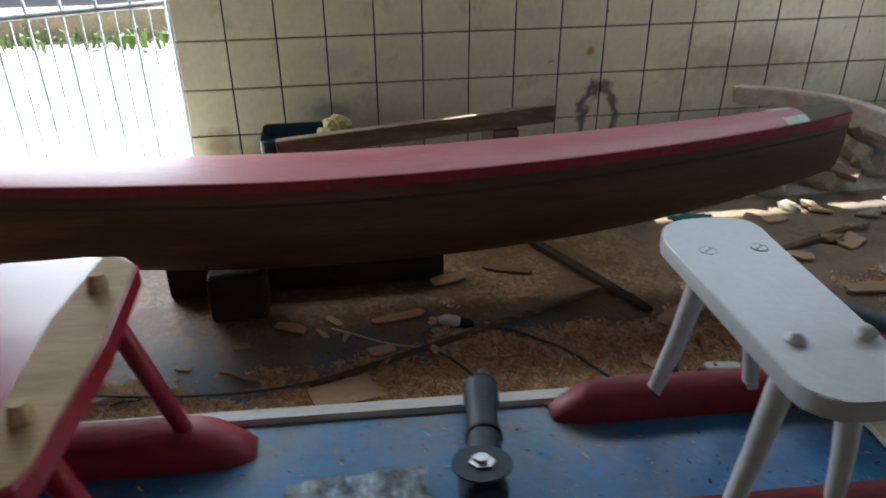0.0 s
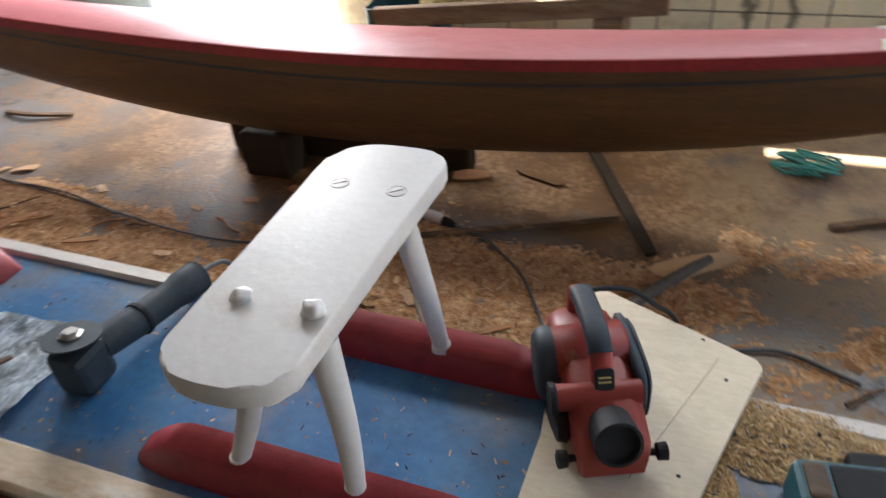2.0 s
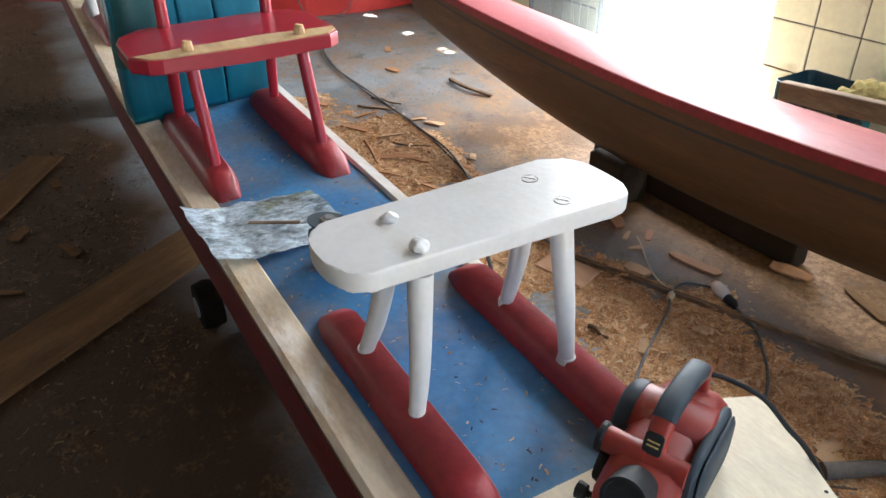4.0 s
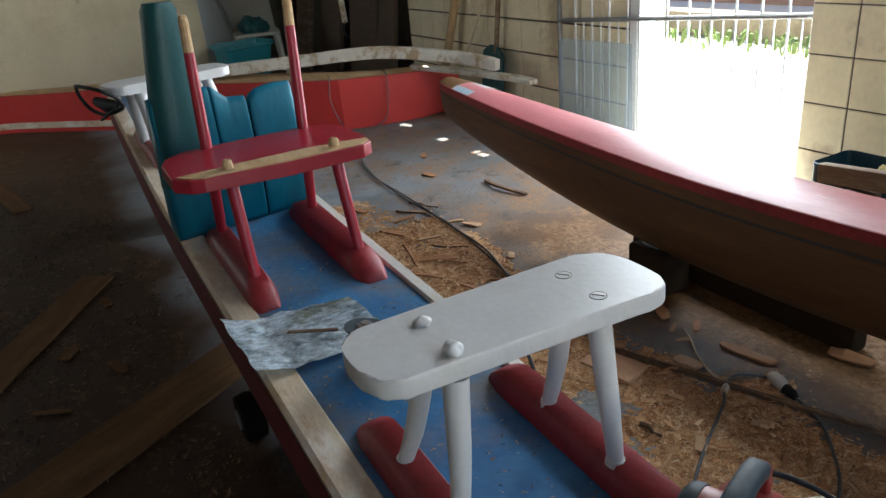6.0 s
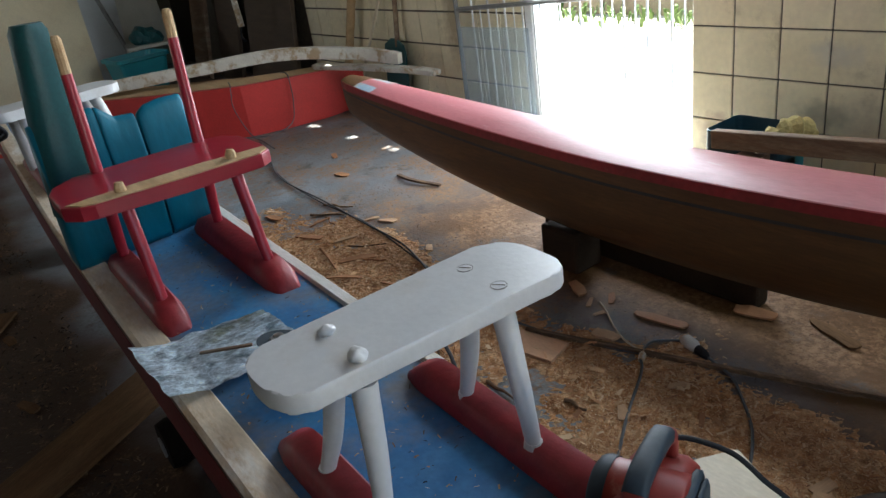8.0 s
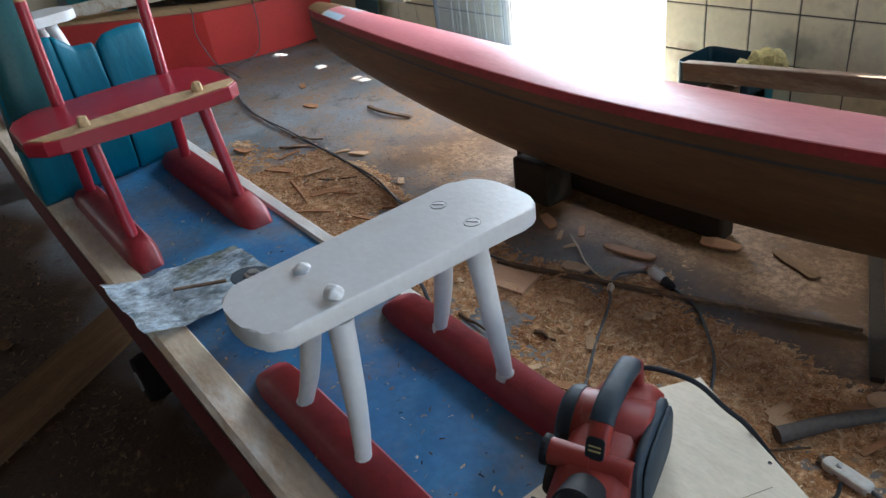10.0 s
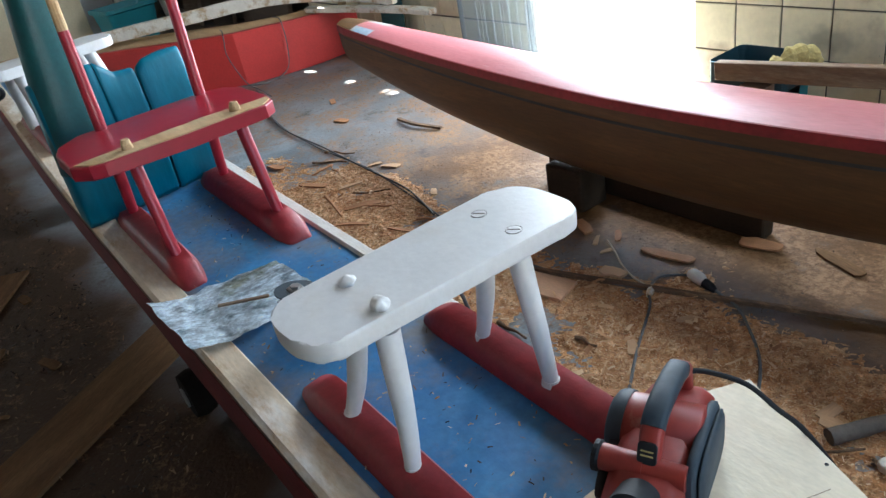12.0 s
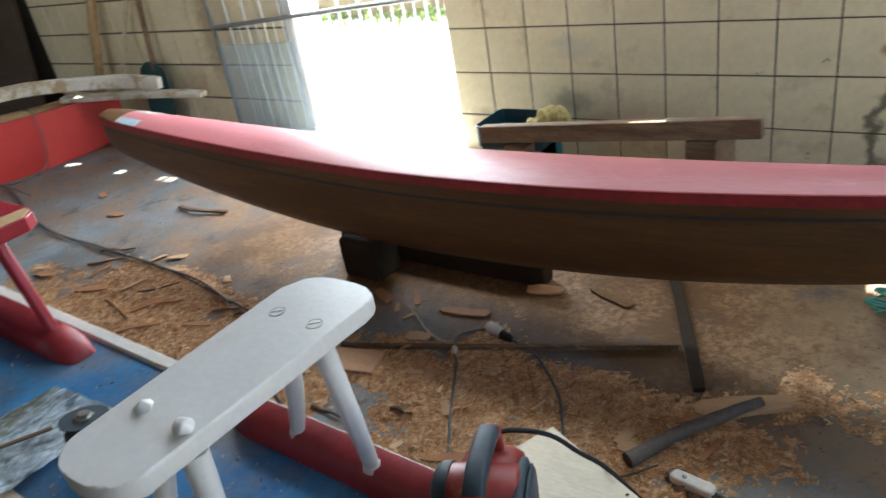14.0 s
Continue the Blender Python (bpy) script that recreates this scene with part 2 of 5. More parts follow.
M_STRIP = mat("brown_split_batten", (0.1, 0.056, 0.028), 0.85, var=0.45, scale=12, bump=0.5, stretch=(0.6, 3, 3), second=(0.2, 0.11, 0.05), mix=(0.5, 0.6))
M_DARKWOOD = mat("dark_weathered_timber", (0.09, 0.06, 0.04), 0.75, var=0.35, scale=6, bump=0.3, stretch=(0.6, 4, 4))
M_GREYWOOD = mat("grey_weathered_stick", (0.1, 0.08, 0.065), 0.8, var=0.3, scale=14, bump=0.4, stretch=(1, 1, 1))
# brown wood toned down in colour for places lying in shade
M_DIMBOARD = mat("shade_toned_board", (0.125, 0.066, 0.03), 0.9, var=0.35, scale=6, bump=0.3, stretch=(0.5, 3, 3), second=(0.16, 0.09, 0.042), mix=(0.46, 0.6), spec=0.15)
M_BROWNPLANK = mat("grimy_brown_plank", (0.2, 0.12, 0.075), 0.65, var=0.3, scale=7, bump=0.25, stretch=(0.5, 3, 3), second=(0.3, 0.23, 0.16), mix=(0.48, 0.62))
M_OLDWHITE = mat("peeling_white_paint", (0.66, 0.62, 0.55), 0.7, var=0.15, scale=9, bump=0.4, second=(0.42, 0.3, 0.18), mix=(0.5, 0.58), third=(0.2, 0.13, 0.08), mix3=(0.63, 0.7), scale3=22)
M_CLOD = mat("dry_brown_clod", (0.25, 0.155, 0.085), 0.95, var=0.35, scale=14, bump=0.8, second=(0.4, 0.3, 0.2), mix=(0.5, 0.62))
M_ROCK = mat("pale_rubble", (0.36, 0.3, 0.22), 0.9, var=0.3, scale=10, bump=0.6)
M_GROUND = mat("sunlit_pale_sand", (0.62, 0.58, 0.5), 0.9, var=0.12, scale=1.2, bump=0.3)
M_LEAF = mat("weed_leaves", (0.13, 0.2, 0.05), 0.55, var=0.35, scale=9, bump=0.1)
M_CLAY = mat("red_clay_wall", (0.42, 0.24, 0.16), 0.9, var=0.25, scale=2, bump=0.4)
M_SPONGE = mat("yellow_sponge", (0.5, 0.4, 0.16), 0.9, var=0.3, scale=30, bump=0.8)
M_CHAIR = mat("cream_plastic", (0.5, 0.48, 0.42), 0.45, var=0.12, scale=8, bump=0.05)
M_PATCHBLUE = mat("pale_blue_filler", (0.3, 0.4, 0.48), 0.6, var=0.2, scale=12, second=(0.42, 0.36, 0.3), mix=(0.5, 0.6))
M_PATCHGREEN = mat("pale_green_filler", (0.5, 0.58, 0.42), 0.6, var=0.2, scale=12, second=(0.6, 0.6, 0.58), mix=(0.45, 0.55))
M_PALE = mat("pale_gunwale_paint", (0.6, 0.57, 0.53), 0.6, var=0.15, scale=8, bump=0.2, stretch=(0.5, 3, 3), second=(0.5, 0.4, 0.3), mix=(0.56, 0.7))
M_NET = mat("green_netting", (0.05, 0.24, 0.2), 0.7, var=0.3, scale=20, bump=0.2)


# ---- mesh helpers ----
def part(name, bm, material, parent=None, label="", smooth=False):
    me = bpy.data.meshes.new(name)
    bmesh.ops.recalc_face_normals(bm, faces=bm.faces)
    bm.to_mesh(me)
    bm.free()
    if smooth:
        for p in me.polygons:
            p.use_smooth = True
        me.set_sharp_from_angle(angle=radians(60))
    if material:
        me.materials.append(material)
    ob = new(name, me)
    if parent:
        ob.parent = parent
    if label:
        ob["label"] = label
    return ob


def thing(name, label, category, group="", m=None):
    e = new(name)
    tagged(e, label, category, group)
    if m:
        e.matrix_world = m
    return e


def box(x0, x1, y0, y1, z0, z1, bevel=0.0, seg=2, bm=None):
    own = bm or bmesh.new()
    r = bmesh.ops.create_cube(own, size=1.0)
    vs = r["verts"]
    for v in vs:
        v.co = Vector((x0 + (v.co.x + 0.5) * (x1 - x0), y0 + (v.co.y + 0.5) * (y1 - y0), z0 + (v.co.z + 0.5) * (z1 - z0)))
    if bevel:
        es = list({e for v in vs for e in v.link_edges})
        bmesh.ops.bevel(own, geom=es, offset=bevel, segments=seg, affect="EDGES", profile=0.5)
    return own


def tube(points, radii, sides=12, bm=None, cap=True, wob=0.0):
    """A round bar along points; radii: one number or one a point."""
    own = bm or bmesh.new()
    pts = [Vector(p) for p in points]
    if not isinstance(radii, (list, tuple)):
        radii = [radii] * len(pts)
    rings = []
    up = Vector((0.13, 0.27, 0.95))
    for i, p in enumerate(pts):
        d = (pts[min(i + 1, len(pts) - 1)] - pts[max(i - 1, 0)]).normalized()
        a = d.cross(up)
        if a.length < 0.05:
            a = d.cross(Vector((1, 0, 0)))
        a.normalize()
        c = d.cross(a)
        ring = []
        for k in range(sides):
            th = 2 * math.pi * k / sides
            r = radii[i] * (1 + wob * noise.noise(p * 17 + Vector((math.cos(th), math.sin(th), i * 0.3))))
            ring.append(own.verts.new(p + (a * math.cos(th) + c * math.sin(th)) * r))
        rings.append(ring)
    for i in range(len(rings) - 1):
        for k in range(sides):
            own.faces.new((rings[i][k], rings[i][(k + 1) % sides], rings[i + 1][(k + 1) % sides], rings[i + 1][k]))
    if cap:
        own.faces.new(rings[0][::-1])
        own.faces.new(rings[-1])
    return own


def smooth_path(ctrl, n=8):
    """Catmull-Rom points through ctrl."""
    p = [Vector(c) for c in ctrl]
    p = [p[0] * 2 - p[1]] + p + [p[-1] * 2 - p[-2]]
    out = []
    for i in range(1, len(p) - 2):
        for k in range(n):
            t = k / n
            out.append(0.5 * (2 * p[i] + (p[i + 1] - p[i - 1]) * t + (2 * p[i - 1] - 5 * p[i] + 4 * p[i + 1] - p[i + 2]) * t * t + (3 * p[i] - p[i - 1] - 3 * p[i + 1] + p[i + 2]) * t ** 3))
    out.append(p[-2])
    return out


def slab(outline, z0, z1, bevel=0.006, seg=2):
    """A board with the given plan outline, rounded along its top and bottom edges."""
    bm = bmesh.new()
    low = [bm.verts.new((x, y, z0)) for x, y in outline]
    high = [bm.verts.new((x, y, z1)) for x, y in outline]
    n = len(outline)
    bm.faces.new(low[::-1])
    bm.faces.new(high)
    for i in range(n):
        bm.faces.new((low[i], low[(i + 1) % n], high[(i + 1) % n], high[i]))
    if bevel:
        es = [e for e in bm.edges if abs(e.verts[0].co.z - e.verts[1].co.z) < 1e-6]
        bmesh.ops.bevel(bm, geom=es, offset=bevel, segments=seg, affect="EDGES", profile=0.5)
    return bm


def rounded_rect(x0, x1, y0, y1, r, n=7):
    out = []
    for cx, cy, a0 in ((x1 - r, y1 - r, 0), (x0 + r, y1 - r, 90), (x0 + r, y0 + r, 180), (x1 - r, y0 + r, 270)):
        for k in range(n + 1):
            a = radians(a0 + 90 * k / n)
            out.append((cx + r * math.cos(a), cy + r * math.sin(a)))
    return out


def loft(sections, closed=True, bm=None, caps=True):
    """A skin over sections, each a list of points with one count."""
    own = bm or bmesh.new()
    rows = [[own.verts.new(p) for p in s] for s in sections]
    n = len(rows[0])
    for a, b in zip(rows, rows[1:]):
        for k in range(n if closed else n - 1):
            own.faces.new((a[k], a[(k + 1) % n], b[(k + 1) % n], b[k]))
    if caps and closed:
        own.faces.new(rows[0][::-1])
        own.faces.new(rows[-1])
    return own


def lathe(profile, sides=24, bm=None, m=None):
    """A turned body round z; profile: (radius, z) pairs."""
    own = bm or bmesh.new()
    secs = [[Vector((max(r, 1e-4) * math.cos(2 * math.pi * k / sides), max(r, 1e-4) * math.sin(2 * math.pi * k / sides), z)) for k in range(sides)] for r, z in profile]
    if m:
        secs = [[m @ p for p in s] for s in secs]
    return loft(secs, True, own)


# ---- structure ----
FLOOR = -0.025


def floor_material():
    m = mat("dusty_concrete", (0.165, 0.19, 0.21), 0.62, spec=0.3, var=0.3, scale=3, bump=0.5, fine=90, second=(0.22, 0.25, 0.275), mix=(0.45, 0.6))
    N, L = m.node_tree.nodes, m.node_tree.links
    b = N["Principled BSDF"]
    tc = N.new("ShaderNodeTexCoord")
    sp = N.new("ShaderNodeSeparateXYZ")
    L.new(tc.outputs["Object"], sp.inputs[0])
    base = b.inputs["Base Color"].links[0].from_socket

    def noise_mask(scale, lo, hi, detail=8.0):
        n = N.new("ShaderNodeTexNoise")
        n.inputs["Scale"].default_value = scale
        n.inputs["Detail"].default_value = detail
        n.inputs["Roughness"].default_value = 0.72
        L.new(tc.outputs["Object"], n.inputs["Vector"])
        r = N.new("ShaderNodeMapRange")
        r.inputs["From Min"].default_value, r.inputs["From Max"].default_value = lo, hi
        L.new(n.outputs["Fac"], r.inputs["Value"])
        return r.outputs[0]

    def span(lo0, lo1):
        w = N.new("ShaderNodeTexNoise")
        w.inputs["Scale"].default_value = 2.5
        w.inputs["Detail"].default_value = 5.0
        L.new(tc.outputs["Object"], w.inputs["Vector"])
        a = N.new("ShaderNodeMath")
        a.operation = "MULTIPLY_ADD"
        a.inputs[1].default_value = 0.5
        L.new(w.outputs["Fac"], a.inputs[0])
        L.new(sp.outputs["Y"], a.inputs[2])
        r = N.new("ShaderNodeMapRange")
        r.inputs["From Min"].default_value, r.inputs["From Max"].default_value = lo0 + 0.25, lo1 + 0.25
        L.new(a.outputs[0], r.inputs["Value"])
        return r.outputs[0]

    def times(a, c):
        k = N.new("ShaderNodeMath")
        k.operation = "MULTIPLY"
        L.new(a, k.inputs[0])
        L.new(c, k.inputs[1])
        return k.outputs[0]

    def lay(prev, colour, fac):
        mx = N.new("ShaderNodeMix")
        mx.data_type = "RGBA"
        L.new(fac, mx.inputs["Factor"])
        L.new(prev, mx.inputs["A"])
        mx.inputs["B"].default_value = (*colour, 1)
        return mx.outputs["Result"]

    # brown dust band by the hull, with the hull's shade in its colour
    hull_dust_shade = times(span(-1.55, -1.2), noise_mask(1.5, 0.22, 0.36))
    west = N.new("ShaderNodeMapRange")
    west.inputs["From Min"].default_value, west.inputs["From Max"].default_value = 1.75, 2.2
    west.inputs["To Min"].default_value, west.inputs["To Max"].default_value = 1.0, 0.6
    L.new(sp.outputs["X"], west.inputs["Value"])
    hull_dust_shade = times(hull_dust_shade, west.outputs[0])
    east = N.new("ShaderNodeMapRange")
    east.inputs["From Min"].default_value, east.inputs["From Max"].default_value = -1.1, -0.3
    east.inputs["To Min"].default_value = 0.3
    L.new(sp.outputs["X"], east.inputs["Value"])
    col = lay(base, (0.1, 0.043, 0.01), times(hull_dust_shade, east.outputs[0]))
    col = lay(col, (0.24, 0.13, 0.06), times(times(noise_mask(3.4, 0.44, 0.56), noise_mask(60, 0.4, 0.6, 4.0)), span(-2.4, -2.2)))
    dusty = N.new("ShaderNodeMapRange")
    dusty.inputs["From Min"].default_value, dusty.inputs["From Max"].default_value = 1.45, 2.1
    L.new(sp.outputs["X"], dusty.inputs["Value"])
    col = lay(col, (0.27, 0.19, 0.11), times(times(dusty.outputs[0], noise_mask(3.1, 0.4, 0.56)), span(-2.2, -1.9)))
    col = lay(col, (0.07, 0.06, 0.055), times(noise_mask(5.0, 0.56, 0.64), noise_mask(30, 0.35, 0.6)))
    # dirt south of the deck boat, coloured darker for the shade there
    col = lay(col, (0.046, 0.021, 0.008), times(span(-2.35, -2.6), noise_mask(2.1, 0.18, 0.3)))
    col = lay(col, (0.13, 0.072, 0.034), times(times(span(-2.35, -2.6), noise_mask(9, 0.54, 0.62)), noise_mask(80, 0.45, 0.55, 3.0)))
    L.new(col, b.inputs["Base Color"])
    return m


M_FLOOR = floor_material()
tagged(part("floor", box(-7.2, 4.0, -5.7, 0.0, FLOOR - 0.12, FLOOR), M_FLOOR), "grey concrete workshop floor under sawdust and dirt, with shade coloured in", "floor", kind="structure")
tagged(part("ceiling", box(-7.2, 4.0, -5.7, 0.15, 2.9, 3.02), M_CEIL), "unseen boarded ceiling, darkened to cut bounced light", "ceiling", kind="structure")
ground = part("ground", box(-60, 60, 0.15, 120, -0.2, -0.04), M_GROUND)
tagged(ground, "pale sunlit sandy ground outside the gate", "ground", kind="structure")

# north wall in blocks round the door and the broken slits that let the sun in
SLITS = ((-2.61, -2.47), (-2.04, -1.97), (-1.62, -1.49), (1.02, 1.15), (1.82, 3.6))
LOW, HIGH = 1.10, 1.24
wall_n = new("wall_north")
tagged(wall_n, "old tiled wall with cream square tiles", "wall", kind="structure")
for x0, x1 in ((-7.2, -1.0), (0.0, 4.0)):
    part("masonry", box(x0, x1, 0.0, 0.15, FLOOR - 0.1, LOW), M_GROUT, wall_n)
    part("cladding", box(x0, x1, 0.0, 0.02, HIGH, 1.7), M_PLASTER, wall_n)
    part("masonry", box(x0, x1, 0.0, 0.15, 1.7, 1.95), M_PLASTER, wall_n)
    cuts = [x0] + [v for c in SLITS if x0 < c[0] < x1 for v in c] + [x1]
    for a, b in zip(cuts[::2], cuts[1::2]):
        part("cladding", box(a, b, 0.0, 0.02, LOW, HIGH), M_PLASTER, wall_n)
part("masonry", box(-7.2, -1.0, 0.0, 0.15, 1.95, 2.9), M_PLASTER, wall_n)
part("masonry", box(0.0, 0.3, 0.0, 0.15, 1.95, 2.9), M_PLASTER, wall_n)
part("masonry", box(3.6, 4.0, 0.0, 0.15, 1.95, 2.9), M_PLASTER, wall_n)
part("lintel", box(-1.0, 0.0, 0.0, 0.15, 2.15, 2.9), M_PLASTER, wall_n)
part("lintel", box(0.3, 3.6, 0.0, 0.15, 2.45, 2.9), M_PLASTER, wall_n)
# unseen overhang, added to block the sun above the north wall
eave = part("eave", box(-7.35, 4.15, 0.15, 1.0, 2.92, 3.0), M_CEIL)
tagged(eave, "unseen added eave that keeps sun out of the clerestory", "eave", kind="structure")
part("jamb", box(-1.05, -0.975, -0.012, 0.165, 0.0, 2.14, 0.004), M_WHITEWALL, wall_n, "white-painted door jamb")
part("jamb", box(-0.012, 0.03, 0.01, 0.165, 0.0, 2.14, 0.004), M_WHITEWALL, wall_n, "white-painted door jamb")

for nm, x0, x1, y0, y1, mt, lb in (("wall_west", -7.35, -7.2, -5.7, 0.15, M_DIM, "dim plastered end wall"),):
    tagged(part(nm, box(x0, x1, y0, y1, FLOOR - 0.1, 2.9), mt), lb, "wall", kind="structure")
# unseen south wall; its opening is made up for the west fill
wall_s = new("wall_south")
tagged(wall_s, "unseen darkened wall with an opening added for fill light", "wall", kind="structure")
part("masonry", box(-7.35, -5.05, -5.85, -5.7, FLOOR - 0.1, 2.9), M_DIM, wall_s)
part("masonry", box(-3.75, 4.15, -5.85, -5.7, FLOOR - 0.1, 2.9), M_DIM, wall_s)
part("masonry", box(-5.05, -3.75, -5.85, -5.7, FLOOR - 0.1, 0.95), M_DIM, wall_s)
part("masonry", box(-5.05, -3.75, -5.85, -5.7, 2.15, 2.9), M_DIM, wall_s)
# unseen east wall, its wide opening invented for the fill lamp
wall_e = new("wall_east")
tagged(wall_e, "unseen plastered wall with a wide opening added for fill light", "wall", kind="structure")
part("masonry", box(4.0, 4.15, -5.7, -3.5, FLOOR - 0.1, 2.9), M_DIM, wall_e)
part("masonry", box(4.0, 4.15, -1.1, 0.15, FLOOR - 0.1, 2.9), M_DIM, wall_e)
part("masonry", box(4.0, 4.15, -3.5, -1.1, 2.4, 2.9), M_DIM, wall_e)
apron = part("yard", box(4.0, 60, -60, 0.14, -0.2, -0.04), M_GROUND)
tagged(apron, "pale sunlit yard outside", "ground", kind="structure")


# added reflector: pale slab for the blown-out floor and bounce on the tiles
step = part("threshold", box(-1.15, 0.1, -0.58, 0.149, FLOOR, 0.0, 0.004), M_GROUND)
tagged(step, "pale slab added inside the doorway to bounce sun onto the tiles", "threshold", kind="structure")

# ---- boats ----
def boat_hull(name, label, stations, deck_mat, side_mat, rail_mat=None, line_mat=None, rail=0.03):
    """stations: (centre x, y, heading normal (nx, ny), half width, sheer z, bottom z, bottom half width)."""
    e = thing(name, label, "boat")
    top, side, line = [], [], []
    for cx, cy, nx, ny, hw, zs, zb, bw in stations:
        n = Vector((nx, ny, 0)).normalized()
        c = Vector((cx, cy, 0))
        crown = 0.016
        top.append([c + n * hw * s + Vector((0, 0, zs + crown * (1 - s * s))) for s in (-1, -0.97, -0.6, -0.2, 0.2, 0.6, 0.97, 1)])
        d = zs - zb
        prof = ((1.0, 0.0), (1.02, -0.2), (1.02, -0.22), (0.99, -0.42), (0.91, -0.62), (0.74, -0.8), (0.45, -0.94), (0.05, -1.0))
        pts = [c + n * max(hw * f, 0.004) * 1.0 + Vector((0, 0, zs + d * g)) for f, g in prof]
        pts2 = [c - n * max(hw * f, 0.004) * 1.0 + Vector((0, 0, zs + d * g)) for f, g in reversed(prof)]
        side.append(pts + pts2)
        line.append((c - n * (hw * 1.02 + 0.002) + Vector((0, 0, zs - d * 0.2)), c - n * (hw * 1.015 + 0.002) + Vector((0, 0, zs - d * 0.232))))
    part("hull_side", loft(side, False), side_mat, e, smooth=True)
    bm = loft(top, False)
    part("deck", bm, deck_mat, e, smooth=True)
    if rail_mat:
        bm = loft([[s[0] + Vector((0, 0, 0.002)), s[0] + (s[0] - s[-1]).normalized() * 0.004 + Vector((0, 0, 0.0)), s[0] + (s[0] - s[-1]).normalized() * 0.004 - Vector((0, 0, rail)), s[0] - Vector((0, 0, rail))] for s in top], True)
        part("edge_band", bm, rail_mat, e)
    if line_mat:
        bm = loft([[a, b] for a, b in line], False)
        part("seam", bm, line_mat, e, "black sealed seam")
    return e


def hull_red_stations():
    out = []
    x0, x1 = -1.07, 2.18
    n = 44
    for i in range(n + 1):
        u = i / n
        x = x0 + (x1 - x0) * u
        s = 2 * u - 1
        hw = 0.112 * (1 - 0.5 * abs(s) ** 2.5) * (1 if 0 < i < n else 0.8)
        cy = -1.108 - 0.012 * max(0, -s) ** 2 + 0.004 * max(0, s) ** 2
        zs = 0.45 + 0.082 * max(0, -s) ** 1.4 + 0.085 * max(0, s) ** 2.0
        zb = 0.128 + (0.225 * abs(s) ** 1.7 if s < 0 else 0.2 * s ** 2.3)
        slope = 0.024 * max(0, -s) / 1.6
        out.append((x, cy, -slope, 1.0, hw, zs, zb, 0.05))
    return out


hull2 = boat_hull("long_hull", "long narrow wooden hull with a pinkish red deck, propped on blocks", hull_red_stations(), M_REDHULL, M_HULLWOOD, M_REDRIDGE, M_BLACKLINE)


HS = hull_red_stations()


def tip_patch(ids, material, label, lift):
    rows = []
    for i in ids:
        cx, cy, nx, ny, hw, zs, zb, bw = HS[i]
        n = Vector((nx, ny, 0)).normalized()
        rows.append([Vector((cx, cy, 0)) + n * hw * k * 1.01 + Vector((0, 0, zs + 0.012 * (1 - k * k) + lift)) for k in (-1, -0.6, -0.2, 0.2, 0.6, 1)])
    part("tip_patch", loft(rows, False), material, hull2, label, smooth=True)


tip_patch((0, 1, 2), M_HULLWOOD, "bare brown wooden tip", 0.004)
tip_patch((2, 3, 4), M_PATCHBLUE, "pale blue filler patch", 0.003)
tip_patch((41, 42), M_PATCHGREEN, "pale green and white filler patch", 0.003)
tip_patch((42, 43, 44), M_HULLWOOD, "bare brown wooden tip", 0.004)

hull3 = thing("red_hull", "bright red wooden hull lying on the workshop floor", "boat")
edge = smooth_path([(-2.57, -0.2, 0), (-2.61, -0.5, 0), (-2.72, -1.05, 0), (-3.2, -1.55, 0), (-3.95, -2.15, 0), (-4.4, -2.6, 0), (-4.83, -3.07, 0), (-5.0, -3.4, 0)], 2)
side, top, stripe = [], [], []
for i, p in enumerate(edge):
    d = (edge[min(i + 1, len(edge) - 1)] - edge[max(i - 1, 0)]).normalized()
    n = Vector((-d.y, d.x, 0))
    if n.x < 0:
        n = -n
    u = i / (len(edge) - 1)
    h = 0.275 + 0.05 * math.sin(math.pi * min(1, u * 1.3))
    w = 0.16 + 0.22 * math.sin(math.pi * u)
    lo = Vector((0, 0, FLOOR + 0.002 + 0.03 * max(0, 0.15 - u) / 0.15))
    fw = p - n * w
    side.append([fw + lo, fw + Vector((0, 0, h)), p + Vector((0, 0, h)), p - n * 0.015 + lo])
    top.append([p - n * 0.03 + Vector((0, 0, h + 0.003)), p - n * w * 0.5 + Vector((0, 0, h + 0.012)), fw + n * 0.02 + Vector((0, 0, h + 0.003))])
    stripe.append([p - n * 0.008 + Vector((0, 0, 0.01)), p - n * 0.004 + Vector((0, 0, 0.06)), lo])
part("hull_side", loft(side, True), M_REDSIDE, hull3)
part("deck", loft(top, False), M_BAREWOOD, hull3, "bare wooden deck")
part("bottom_band", loft([[a, b] for a, b, c in stripe[7:]], False), M_CREAM, hull3, "bare wooden lower band")


# main boat with the blue deck
def near_y(x):
    return -2.562 + 0.022 * max(0, -x - 0.3) ** 1.3


def far_y(x):
    return -2.12 - 0.02 * max(0, -x - 0.6)


def deck_z(x):
    return 0.433 - 0.04 * x


deck_boat = thing("deck_boat", "flat wooden boat with worn blue deck and red sides under construction", "boat")
XS = [-2.3 + 0.15 * i for i in range(38)]
NS, FS = 0.062, 0.032
part("deck", loft([[Vector((x, near_y(x) + NS + (far_y(x) - FS - near_y(x) - NS) * k / 6, deck_z(x) - 0.004 + 0.004 * (1 - (k / 3 - 1) ** 2))) for k in range(7)] for x in XS], False), M_BLUE, deck_boat, "worn blue-painted deck with dust and chips")
